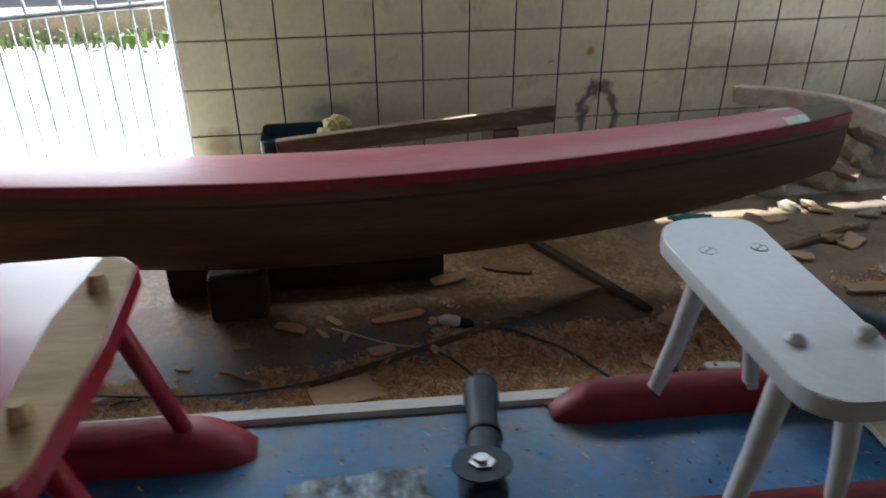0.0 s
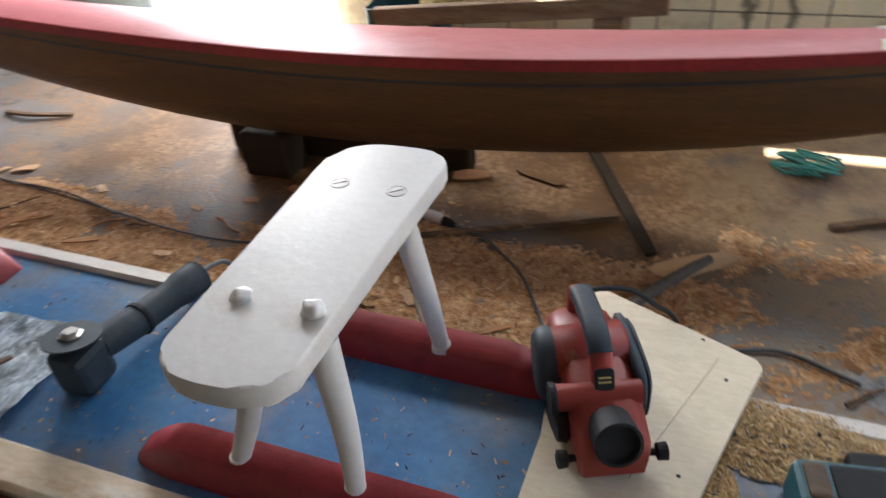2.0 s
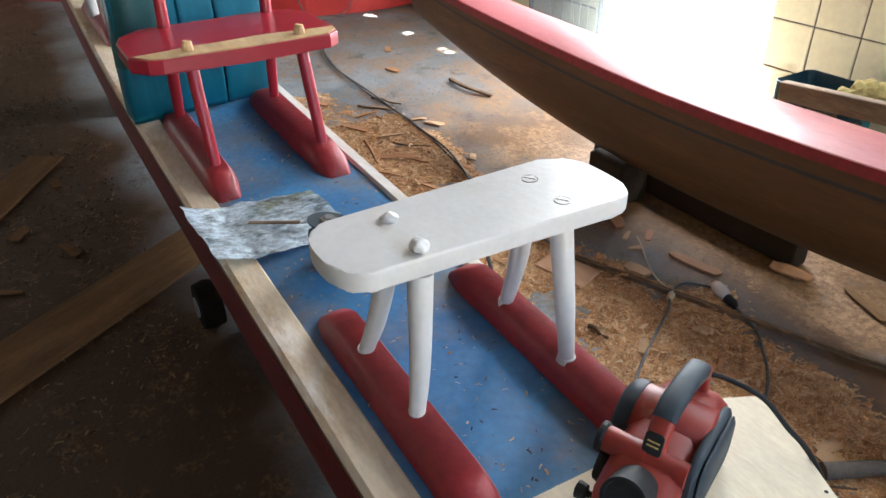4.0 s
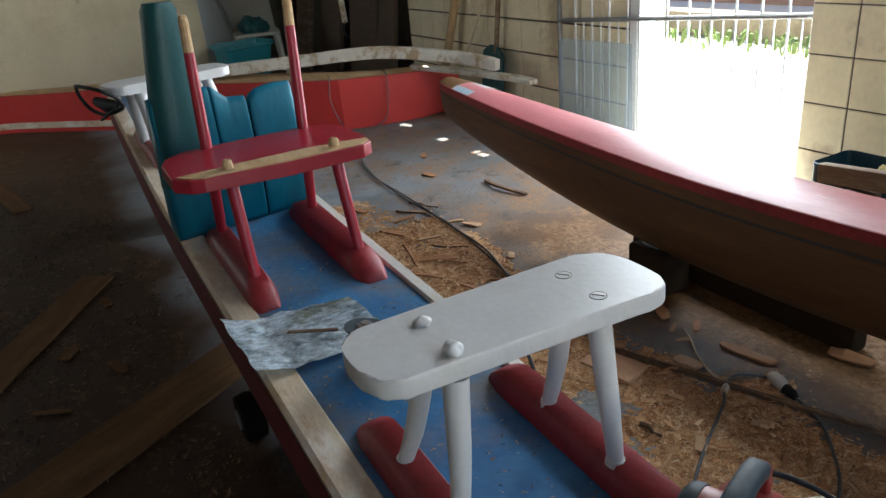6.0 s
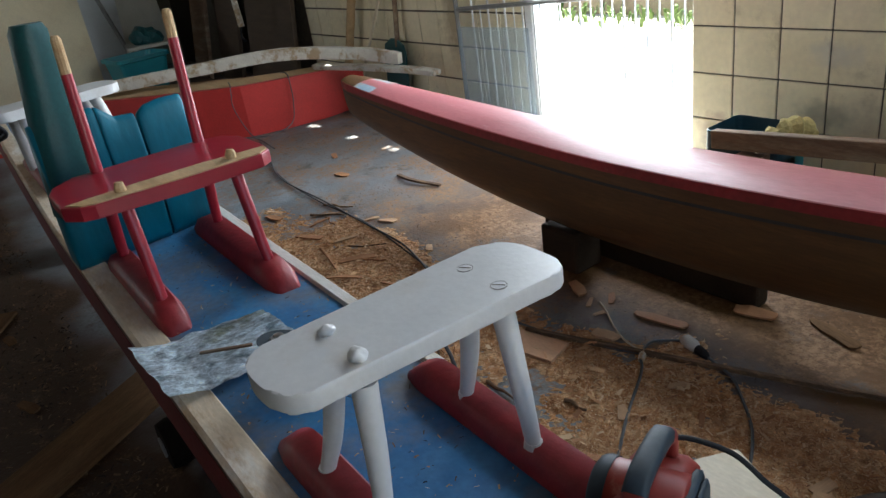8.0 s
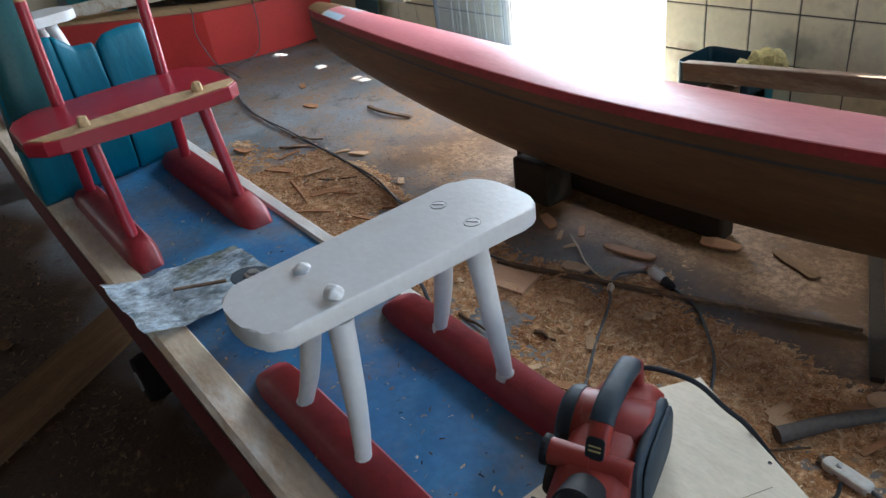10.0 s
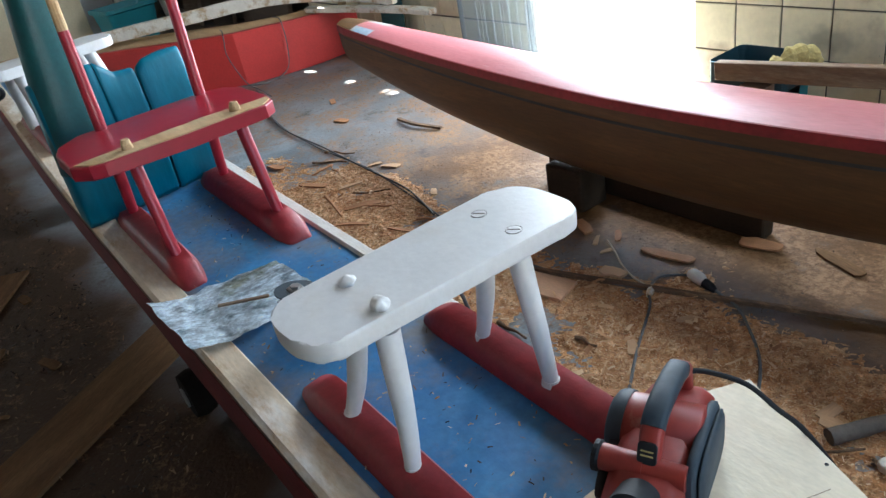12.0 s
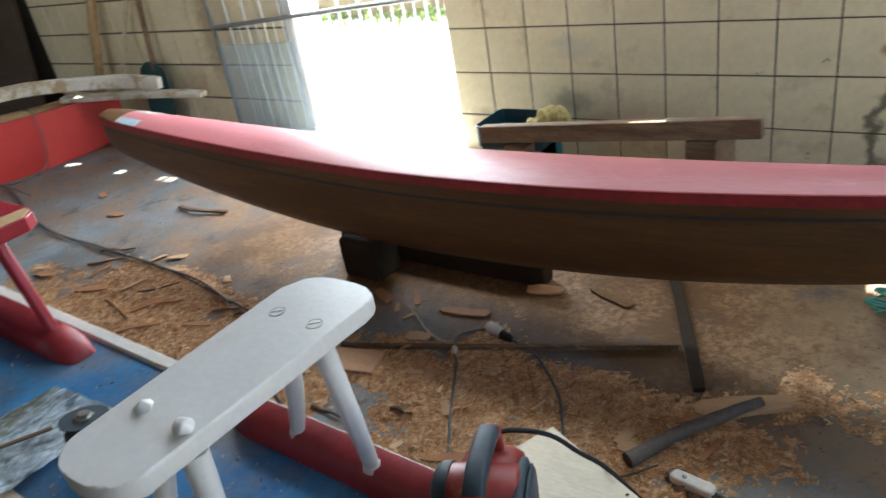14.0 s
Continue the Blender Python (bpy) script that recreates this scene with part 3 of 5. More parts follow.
part("gunwale", loft([[Vector((x, near_y(x), deck_z(x) - 0.045)), Vector((x, near_y(x) - 0.004, deck_z(x) - 0.004)), Vector((x, near_y(x) + 0.006, deck_z(x) + 0.003)), Vector((x, near_y(x) + NS - 0.004, deck_z(x) + 0.003)), Vector((x, near_y(x) + NS, deck_z(x) - 0.003)), Vector((x, near_y(x) + NS, deck_z(x) - 0.045))] for x in XS], True), M_CREAM, deck_boat, "bare sanded wooden gunwale")
part("gunwale", loft([[Vector((x, far_y(x), deck_z(x) - 0.045)), Vector((x, far_y(x) + 0.003, deck_z(x) - 0.002)), Vector((x, far_y(x) - 0.004, deck_z(x) + 0.006)), Vector((x, far_y(x) - FS + 0.004, deck_z(x) + 0.006)), Vector((x, far_y(x) - FS, deck_z(x) - 0.002)), Vector((x, far_y(x) - FS, deck_z(x) - 0.045))] for x in XS], True), M_PALE, deck_boat, "pale painted wooden gunwale")
part("hull_side", loft([[Vector((x, near_y(x) - 0.0055, deck_z(x) - 0.014)), Vector((x, near_y(x) - 0.012, deck_z(x) - 0.1)), Vector((x, near_y(x) + 0.03, deck_z(x) - 0.22)), Vector((x, near_y(x) + 0.12, deck_z(x) - 0.29)), Vector((x, far_y(x) - 0.12, deck_z(x) - 0.29)), Vector((x, far_y(x) - 0.05, deck_z(x) - 0.22)), Vector((x, far_y(x) - 0.012, deck_z(x) - 0.1)), Vector((x, far_y(x) - 0.002, deck_z(x) - 0.02))] for x in XS], False), M_REDDARK, deck_boat, "dark red hull side", smooth=True)


def cleat(x0, x1, y0, y1, h, name="cleat"):
    """A long foot block with sloping, rounded ends, glued on the deck."""
    secs = []
    n = 22
    L = x1 - x0
    for i in range(n + 1):
        u = i / n
        x = x0 + L * u
        e = min(u, 1 - u) * L
        k = min(1.0, e / 0.085)
        hh = h * (0.12 + 0.88 * (1 - (1 - k) ** 1.6))
        w = (y1 - y0) * (0.72 + 0.28 * min(1, e / 0.05)) / 2
        cy = (y0 + y1) / 2
        zb = deck_z(x) - 0.012
        secs.append([Vector((x, cy - w, zb)), Vector((x, cy - w * 0.95, zb + hh * 0.75)), Vector((x, cy - w * 0.6, zb + hh + 0.009)), Vector((x, cy + w * 0.6, zb + hh + 0.012)), Vector((x, cy + w * 0.95, zb + hh * 0.75)), Vector((x, cy + w, zb))])
    bm = loft(secs, True)
    return part(name, bm, M_REDRIDGE, deck_boat, "red painted foot block", smooth=True)


cleat(0.945, 1.475, -2.212, -2.142, 0.05)
cleat(0.945, 1.475, -2.485, -2.412, 0.05)
cleat(-0.12, 0.465, -2.25, -2.165, 0.052)
cleat(-0.08, 0.445, -2.507, -2.432, 0.052)


# ---- benches ----
def leg(points, radii, material, parent, name="leg"):
    return part(name, tube(smooth_path(points, 6), [radii[0] + (radii[1] - radii[0]) * i / (6 * (len(points) - 1)) for i in range(6 * (len(points) - 1) + 1)], 12, wob=0.05), material, parent, smooth=True)


def white_bench():
    e = thing("white_bench", "white-painted wooden bench with four bent branch legs", "bench")
    o = [(p.x, p.y) for p in smooth_path([(1.276, -2.494, 0), (1.267, -2.52, 0), (1.236, -2.541, 0), (1.178, -2.544, 0), (1.137, -2.53, 0), (1.12, -2.494, 0)], 4)]
    o += [(p.x, p.y) for p in smooth_path([(1.118, -2.15, 0), (1.131, -2.107, 0), (1.168, -2.081, 0), (1.222, -2.077, 0), (1.27, -2.084, 0), (1.291, -2.108, 0), (1.289, -2.15, 0)], 4)]
    o.reverse()
    seat = part("seat", slab(o, 0.661, 0.69, 0.004), M_WHITEPAINT, e, smooth=True)
    for p in seat.data.polygons:
        if abs(p.normal.z) > 0.9:
            p.use_smooth = False
    feet = ((1.291, -2.19), (1.271, -2.45), (1.111, -2.453), (1.121, -2.186))
    tops = ((1.252, -2.19), (1.257, -2.429), (1.167, -2.426), (1.17, -2.187))
    kinks = ((0.007, 0.0), (0.006, -0.002), (-0.002, 0.0), (-0.002, 0.002))
    for (fx, fy), (tx, ty), (kx, ky) in zip(feet, tops, kinks):
        zf = deck_z(fx) + 0.044
        mid = ((fx * 0.45 + tx * 0.55) + kx, (fy * 0.45 + ty * 0.55) + ky, zf + (0.65 - zf) * 0.42)
        leg([(fx, fy, zf), mid, (tx, ty, 0.655)], (0.0125, 0.0185), M_WHITEPAINT, e)
        part("foot_joint", tube([(fx, fy, zf - 0.004), (fx, fy, zf + 0.006)], [0.016, 0.0135], 12, wob=0.15), M_WHITEPAINT, e, "white paint collar round the leg")
    for (x, y), h in zip(tops, (0.0, 0.013, 0.006, 0.0)):
        if h > 0:
            bm = bmesh.new()
            bmesh.ops.create_icosphere(bm, subdivisions=3, radius=0.0125)
            for v in bm.verts:
                v.co *= 1 + 0.4 * noise.noise(v.co * 110 + Vector((x * 9, y * 9, 0)))
                v.co.z = max(-0.004, v.co.z * (0.4 + h * 38))
                v.co += Vector((x, y, 0.69 + h * 0.35))
            part("peg_end", bm, M_WHITEPAINT, e, "lumpy painted end of a leg peg", smooth=True)
        else:
            bm = lathe([(0.0115, 0.6885), (0.0115, 0.6906), (0.006, 0.6909)], 18, m=Matrix.Translation((x, y, 0)))
            part("peg_end", bm, M_WHITEPAINT, e, "flush painted end of a leg peg", smooth=True)
            bm = lathe([(0.0118, 0.6895), (0.0124, 0.69055), (0.013, 0.6895)], 18, m=Matrix.Translation((x, y, 0)))
            part("joint_ring", bm, M_DARKWOOD, e)
            bm = box(-0.009, 0.009, -0.0008, 0.0008, 0.689, 0.6915)
            bm.transform(pose(x, y, 0, 0, 0, 35))
            part("wedge", bm, M_DARKWOOD, e)
    return e


def red_bench():
    e = thing("red_bench", "red-painted bench with bare wood strip and two upright posts", "bench")
    zt = 0.716
    o = [(0.322, -2.53), (0.312, -2.56), (0.27, -2.592), (0.13, -2.592), (0.075, -2.575), (0.028, -2.52), (0.022, -2.19), (0.045, -2.135), (0.1, -2.107), (0.26, -2.105), (0.31, -2.115), (0.334, -2.145), (0.337, -2.34)]
    part("seat", slab(o, zt - 0.034, zt, 0.004), M_REDGLOSS, e)
    o2 = [(0.319, -2.53), (0.309, -2.557), (0.27, -2.583), (0.262, -2.46), (0.258, -2.28), (0.278, -2.115), (0.306, -2.119), (0.33, -2.147), (0.333, -2.34)]
    part("bare_strip", slab(o2, zt - 0.006, zt + 0.0025, 0.0012, 1), M_BAREWOOD, e, "bare unpainted wood strip along the seat front")
    for x, y in ((0.296, -2.207), (0.288, -2.466)):
        part("peg_end", tube([(x, y, zt - 0.002), (x + 0.002, y, zt + 0.014), (x + 0.002, y + 0.001, zt + 0.024)], [0.0135, 0.0125, 0.009], 10, wob=0.15), M_BAREWOOD, e, "bare wooden peg")
    for f, t in (((0.365, -2.206), (0.296, -2.207)), ((0.352, -2.469), (0.288, -2.466)), ((0.022, -2.204), (0.045, -2.2)), ((0.026, -2.467), (0.05, -2.463))):
        zf = deck_z(f[0]) + 0.045
        leg([(f[0], f[1], zf), ((f[0] + t[0]) / 2, (f[1] + t[1]) / 2, (zf + 0.69) / 2), (t[0], t[1], 0.69)], (0.0135, 0.0155), M_REDGLOSS, e)
    for bx, by, tx, ty, zbare, ztop in ((0.036, -2.198, 0.0, -2.173, 0.983, 1.054), (0.045, -2.463, 0.015, -2.446, 0.954, 1.043)):
        f = (zbare - zt) / (ztop - zt)
        mx, my = bx + (tx - bx) * f, by + (ty - by) * f
        p = part("post", tube([(bx, by, zt - 0.01), (mx, my, zbare)], [0.0155, 0.0135], 12, wob=0.05), M_REDGLOSS, e, smooth=True)
        part("post_tip", tube([(mx, my, zbare - 0.004), (tx, ty, ztop - 0.01), (tx, ty, ztop)], [0.0132, 0.0125, 0.009], 12, wob=0.06), M_BAREWOOD, p, "bare wooden tip")
    return e


white_bench()
red_bench()


def trunk_block():
    e = thing("mast_block", "teal-painted cracked wooden block with a tall upright on deck", "wooden block")
    dz = deck_z(-0.1)

    def piece(y0, y1, zt0, zt1, notch):
        secs = []
        n = 24
        for i in range(n + 1):
            u = i / n
            y = y0 + (y1 - y0) * u
            zt = zt0 + (zt1 - zt0) * min(1.0, u * 2.2) - notch * max(0.0, 1 - u / 0.18)
            zt += 0.006 * noise.noise(Vector((y * 14, 0.3, 0.7)))
            r = 0.0035 * max(0, abs(2 * u - 1) - 0.9) / 0.1
            prof = ((-0.085, dz), (-0.07, dz + 0.02), (-0.06, dz + 0.08), (-0.058, dz + 0.2), (-0.066, zt - 0.08), (-0.074, zt - 0.02), (-0.084, zt - 0.003), (-0.096, zt - 0.002), (-0.16, zt - 0.07), (-0.2, zt - 0.2), (-0.22, dz + 0.05), (-0.215, dz))
            skew = -0.055 * (y + 2.56) / 0.37
            end = 0.0
            if y < -2.53:
                end = 0.008 * ((-2.53 - y) / 0.036) ** 2
            elif y > -2.19:
                end = 0.003 * ((y + 2.19) / 0.032) ** 2
            secs.append([Vector((x + skew - ((r + end) if k < 8 else -r) + 0.006 * noise.noise(Vector((x * 6, y * 6, z * 5))), y, z - (r if k in (6, 7) else 0))) for k, (x, z) in enumerate(prof)])
        return loft(secs, True)

    part("block_piece", piece(-2.566, -2.4, 0.842, 0.846, 0.0), M_TEAL, e, smooth=True)
    part("block_piece", piece(-2.397, -2.3, 0.846, 0.806, 0.0), M_TEAL, e, smooth=True)
    part("block_piece", piece(-2.294, -2.158, 0.815, 0.823, 0.014), M_TEAL, e, smooth=True)
    part("crack_core", box(-0.2, -0.13, -2.385, -2.285, dz, 0.68), M_BLACK, e)
    secs = []
    for z, y0, y1 in ((0.6, -2.578, -2.43), (0.82, -2.56, -2.448), (0.95, -2.542, -2.446), (1.055, -2.528, -2.442), (1.074, -2.518, -2.45)):
        secs.append([Vector((-0.06, y0 + 0.012, z)), Vector((-0.048, y0 + 0.035, z)), Vector((-0.05, y1 - 0.03, z)), Vector((-0.065, y1, z)), Vector((-0.1, y1, z)), Vector((-0.11, y1 - 0.03, z)), Vector((-0.11, y0 + 0.02, z)), Vector((-0.1, y0, z))])
    part("upright", loft(secs, True), M_TEALDK, e, "dark teal upright post", smooth=True)
    return e


trunk_block()


# ---- gate, jamb and yard ----
def gate_pt(x, z):
    u = (x + 1.57) / 1.55
    return Vector((x, -0.07 + 0.15 * u, z))


gate = thing("barred_gate", "grey steel barred gate standing in the bright doorway", "gate")
part("stile", tube([gate_pt(-1.57, 0.02), gate_pt(-1.57, 2.05)], 0.014, 8), M_GATE, gate)
part("rail", tube([gate_pt(-1.57, 0.645), gate_pt(-0.03, 0.725)], 0.013, 8), M_GATE, gate)
part("rail", tube([gate_pt(-1.57, 0.05), gate_pt(-0.03, 0.06)], 0.012, 8), M_GATEBAR, gate)
part("rail", tube([gate_pt(-1.57, 2.04), gate_pt(-0.03, 2.06)], 0.012, 8), M_GATE, gate)
for i in range(12):
    x = -1.44 + 0.128 * i
    part("bar", tube([gate_pt(x, 0.05), gate_pt(x, 2.05)], 0.006, 6), M_GATEBAR, gate)
    if i < 11:
        x += 0.064
        part("bar", tube([gate_pt(x, 0.05), gate_pt(x, 0.645 + 0.05 * (x + 1.57))], 0.004, 6), M_GATEBAR, gate)


def net_material():
    m = bpy.data.materials.new("pale_blue_screen")
    m.use_nodes = True
    N, L = m.node_tree.nodes, m.node_tree.links
    b = N["Principled BSDF"]
    b.inputs["Base Color"].default_value = (0.5, 0.62, 0.72, 1)
    b.inputs["Roughness"].default_value = 0.6
    tr = N.new("ShaderNodeBsdfTransparent")
    tr.inputs["Color"].default_value = (0.86, 0.93, 1.0, 1)
    ck = N.new("ShaderNodeTexChecker")
    ck.inputs["Scale"].default_value = 160.0
    tc = N.new("ShaderNodeTexCoord")
    L.new(tc.outputs["Object"], ck.inputs["Vector"])
    mr = N.new("ShaderNodeMapRange")
    mr.inputs["To Min"].default_value, mr.inputs["To Max"].default_value = 0.25, 0.5
    L.new(ck.outputs["Fac"], mr.inputs["Value"])
    mx = N.new("ShaderNodeMixShader")
    L.new(mr.outputs[0], mx.inputs["Fac"])
    L.new(tr.outputs[0], mx.inputs[1])
    L.new(b.outputs[0], mx.inputs[2])
    L.new(mx.outputs[0], N["Material Output"].inputs["Surface"])
    return m


bm = bmesh.new()
rows = [[gate_pt(-1.56 + 0.56 * i / 8, 0.05 + 0.5 * k / 4) + Vector((0, -0.018 - 0.006 * math.sin(i * 1.3 + k), 0)) for i in range(9)] for k in range(5)]
part("mesh_screen", loft(rows, False, bm), net_material(), gate, "pale blue fine mesh screen tied to the bars")

# added out of view to shorten the sun patch inside the door
canopy = part("door_canopy", box(-1.08, 0.06, 0.155, 0.78, 2.2, 2.24, 0.005), M_GREYWOOD)
tagged(canopy, "unseen added canopy that limits the sun through the doorway", "canopy", kind="structure")
kerb = part("kerb", box(-9, 4, 3.25, 3.5, -0.05, 0.2, 0.03), M_ROCK)
tagged(kerb, "low pale stone kerb in the yard", "kerb", kind="structure")
yard_wall = part("yard_wall", box(-14, 6, 5.6, 5.8, -0.05, 1.9, 0.01), M_CLAY)
tagged(yard_wall, "weathered reddish wall across the yard", "wall", kind="structure")


def weeds():
    rng = random.Random(5)
    verts, faces = [], []
    for _ in range(900):
        x, y = rng.uniform(-7, 1.5), rng.choice((rng.gauss(2.95, 0.14), rng.gauss(3.65, 0.25)))
        h, a = rng.uniform(0.04, 0.13), rng.uniform(0, 6.28)
        w = rng.uniform(0.008, 0.02)
        lx, ly = math.cos(a) * h * 0.7, math.sin(a) * h * 0.7
        px, py = -math.sin(a) * w, math.cos(a) * w
        n = len(verts)
        verts += [(x - px, y - py, -0.03), (x + px, y + py, -0.03), (x + lx * 0.5 + px * 1.3, y + ly * 0.5 + py * 1.3, h * 0.7), (x + lx * 0.5 - px * 1.3, y + ly * 0.5 - py * 1.3, h * 0.7), (x + lx, y + ly, h * rng.uniform(0.7, 1.0))]
        faces += [(n, n + 1, n + 2, n + 3), (n + 3, n + 2, n + 4)]
    me = bpy.data.meshes.new("weeds")
    me.from_pydata(verts, [], faces)
    me.materials.append(M_LEAF)
    return tagged(new("weeds", me), "sparse green weeds along the yard kerb", "weeds", kind="stuff")


weeds()


# ---- second bench, tools and boards on the deck ----
def far_bench():
    e = thing("white_bench", "small white-painted bench on the far end of the blue deck", "bench")
    o = rounded_rect(-0.088, 0.088, -0.24, 0.24, 0.055)
    part("seat", slab(o, -0.035, 0.0, 0.005), M_WHITEPAINT, e)
    for fx, fy, tx, ty in ((0.12, -0.13, 0.05, -0.13), (-0.09, -0.11, -0.05, -0.13), (0.1, 0.17, 0.05, 0.13), (-0.09, 0.17, -0.05, 0.13)):
        leg([(fx, fy, -0.25), ((fx + tx) / 2, (fy + ty) / 2, -0.14), (tx, ty, -0.02)], (0.02, 0.023), M_WHITEPAINT, e)
    e.matrix_world = pose(-1.05, -2.365, 0.765, 0, 0, 13)
    return e


far_bench()
cleat(-1.4, -0.8, -2.51, -2.43, 0.045)
cleat(-1.4, -0.8, -2.22, -2.15, 0.045)


def strap_tool():
    e = thing("power_tool", "black hand tool with coiled lead lying at the bench end", "tool")
    m = pose(-1.05, -2.365, 0.765, 0, 0, 13)
    loops = [m @ Vector(p) for p in ((-0.11, -0.30, 0.004), (-0.02, -0.31, 0.012), (0.1, -0.29, 0.006), (0.12, -0.24, -0.03), (0.1, -0.22, -0.07), (0.0, -0.25, -0.1), (-0.1, -0.27, -0.09), (-0.13, -0.29, -0.04), (-0.11, -0.3, 0.0))]
    part("strap", tube(smooth_path(loops, 5), 0.007, 6), M_BLACK, e)
    part("body", tube([m @ Vector(p) for p in ((-0.08, -0.25, -0.06), (0.0, -0.24, -0.07), (0.07, -0.22, -0.07))], [0.018, 0.026, 0.02], 10), M_BLACK, e, smooth=True)
    loops = [m @ Vector((0.02 + 0.09 * math.cos(a * 0.6), -0.24 + 0.03 * math.sin(a * 0.6), -0.09 + 0.035 * math.sin(a * 0.6 + 1))) for a in range(22)]
    part("lead", tube(loops, 0.005, 6), M_BLACK, e, smooth=True)
    return e


strap_tool()


def rail_loft(path, wx, wz):
    """A bar of rounded oblong section in the yz plane."""
    secs = []
    for i, p in enumerate(path):
        d = (path[min(i + 1, len(path) - 1)] - path[max(i - 1, 0)]).normalized()
        up = Vector((1, 0, 0)).cross(d)
        secs.append([p + Vector((1, 0, 0)) * (wx * math.copysign(abs(math.cos(a)) ** 0.6, math.cos(a))) + up * (wz * math.copysign(abs(math.sin(a)) ** 0.6, math.sin(a))) for a in [2 * math.pi * k / 16 for k in range(16)]])
    return loft(secs, True)


def planer():
    e = thing("power_planer", "worn red electric hand planer with black grip standing on a board", "power planer")
    part("sole", box(-0.042, 0.042, 0.005, 0.25, 0.0, 0.012, 0.003), M_STEEL, e, "steel sole plate")
    nose = [[Vector((x * k, y, 0.012 + (z - 0.012) * h)) for x, z in ((-0.044, 0.012), (-0.047, 0.05), (-0.046, 0.075), (-0.03, 0.088), (0.03, 0.088), (0.046, 0.075), (0.047, 0.05), (0.044, 0.012))] for y, k, h in ((-0.004, 0.86, 0.62), (0.006, 0.97, 0.72), (0.05, 1.0, 0.92), (0.1, 1.02, 1.05), (0.2, 1.0, 1.0), (0.24, 0.95, 0.8), (0.252, 0.8, 0.7))]
    part("body", loft(nose, True), M_TOOLRED, e, smooth=True)
    mx = Matrix.Translation((0, 0.155, 0.054)) @ Matrix.Rotation(radians(90), 4, "Y")
    part("motor_housing", lathe([(0.03, -0.07), (0.047, -0.066), (0.05, -0.05), (0.052, 0.045), (0.045, 0.05)], 28, m=mx), M_TOOLRED, e, smooth=True)
    part("motor_cap", lathe([(0.012, -0.075), (0.041, -0.074), (0.049, -0.069), (0.0525, -0.06), (0.052, -0.05)], 28, m=mx), M_GREYBLUE, e, "slate-grey motor end cap", smooth=True)
    cv2 = [[Vector((x, 0.12 + r * math.cos(a) * 1.7, 0.038 + r * math.sin(a) * 0.75)) for a in [2 * math.pi * k / 20 for k in range(20)]] for x, r in ((-0.04, 0.044), (-0.052, 0.05), (-0.062, 0.048), (-0.066, 0.036))]
    part("side_cover", loft(cv2, True), M_BLACK, e, "black side cover", smooth=True)
    for x0, x1, r0, nm in ((0.044, 0.058, 0.054, "belt_cover"), (0.058, 0.066, 0.048, "belt_cover_cap")):
        cov = [[Vector((x, 0.14 + r * math.copysign(abs(math.cos(a)) ** 0.5, math.cos(a)) * 1.4, 0.05 + r * math.copysign(abs(math.sin(a)) ** 0.5, math.sin(a)) * 0.9)) for a in [2 * math.pi * k / 24 for k in range(24)]] for x, r in ((x0, r0 - 0.004), (x0 + 0.003, r0), (x1 - 0.004, r0), (x1, r0 - 0.005))]
        part(nm, loft(cov, True), M_GREYBLUE, e, "slate-grey belt cover", smooth=True)
    mo = Matrix.Translation((0.0, 0.012, 0.07)) @ Matrix.Rotation(radians(68), 4, "X")
    part("chip_outlet", lathe([(0.029, -0.02), (0.0295, 0.026), (0.0255, 0.0265), (0.024, 0.019), (0.001, 0.017)], 28, m=mo), M_BLACK, e, "black round chip outlet", smooth=True)
    ml = Matrix.Translation((-0.035, 0.07, 0.078)) @ Matrix.Rotation(radians(-90), 4, "Y")
    part("side_stub", lathe([(0.017, -0.03), (0.018, 0.028), (0.014, 0.03)], 18, m=ml), M_TOOLRED, e, smooth=True)
    part("stub_rim", lathe([(0.019, 0.025), (0.021, 0.028), (0.021, 0.034), (0.012, 0.034)], 18, m=ml), M_BLACK, e)
    part("front_bar", tube([(-0.04, 0.07, 0.077), (0.048, 0.07, 0.077)], 0.0165, 14), M_TOOLRED, e, smooth=True)
    hp = smooth_path([(0, 0.066, 0.056), (0, 0.078, 0.09), (0, 0.096, 0.12), (0, 0.128, 0.131), (0, 0.178, 0.128), (0, 0.213, 0.12), (0, 0.236, 0.104), (0, 0.236, 0.056)], 4)
    h = part("handle", rail_loft(hp, 0.0145, 0.012), M_TOOLRED, e, smooth=True)
    gp = [Vector((0, p.y, p.z + 0.0035)) for p in hp[8:22]]
    part("grip", rail_loft(gp, 0.0155, 0.012), M_GREYBLUE, h, "dark rubber grip", smooth=True)
    part("trigger", tube([(0, 0.113, 0.116), (0.006, 0.116, 0.104)], 0.006, 8), M_BLACK, h)
    bm = slab(rounded_rect(-0.0125, 0.0125, -0.015, 0.015, 0.006, 4), 0, 0.003, 0.001, 1)
    bm.transform(pose(0, 0.071, 0.104, 67, 0, 0))
    part("badge", bm, M_BLACK, h, "black maker's badge")
    for dy in (-0.003, 0.003):
        bm = box(-0.008, 0.008, -0.001 + dy, 0.001 + dy, 0.003, 0.0036)
        bm.transform(pose(0, 0.071, 0.104, 67, 0, 0))
        part("badge_bar", bm, M_SPONGE, h)
    for sx, zz in ((1, 0.03), (-1, 0.032)):
        part("depth_knob", lathe([(0.004, -0.005), (0.005, 0.008), (0.011, 0.01), (0.012, 0.022), (0.006, 0.024)], 12, m=Matrix.Translation((sx * 0.046, 0.012, zz)) @ Matrix.Rotation(radians(90 * sx), 4, "Y")), M_BLACK, e)
    e.matrix_world = pose(1.563, -2.326, BOARD_Z + 0.0125, 0, 0, 22)
    return e


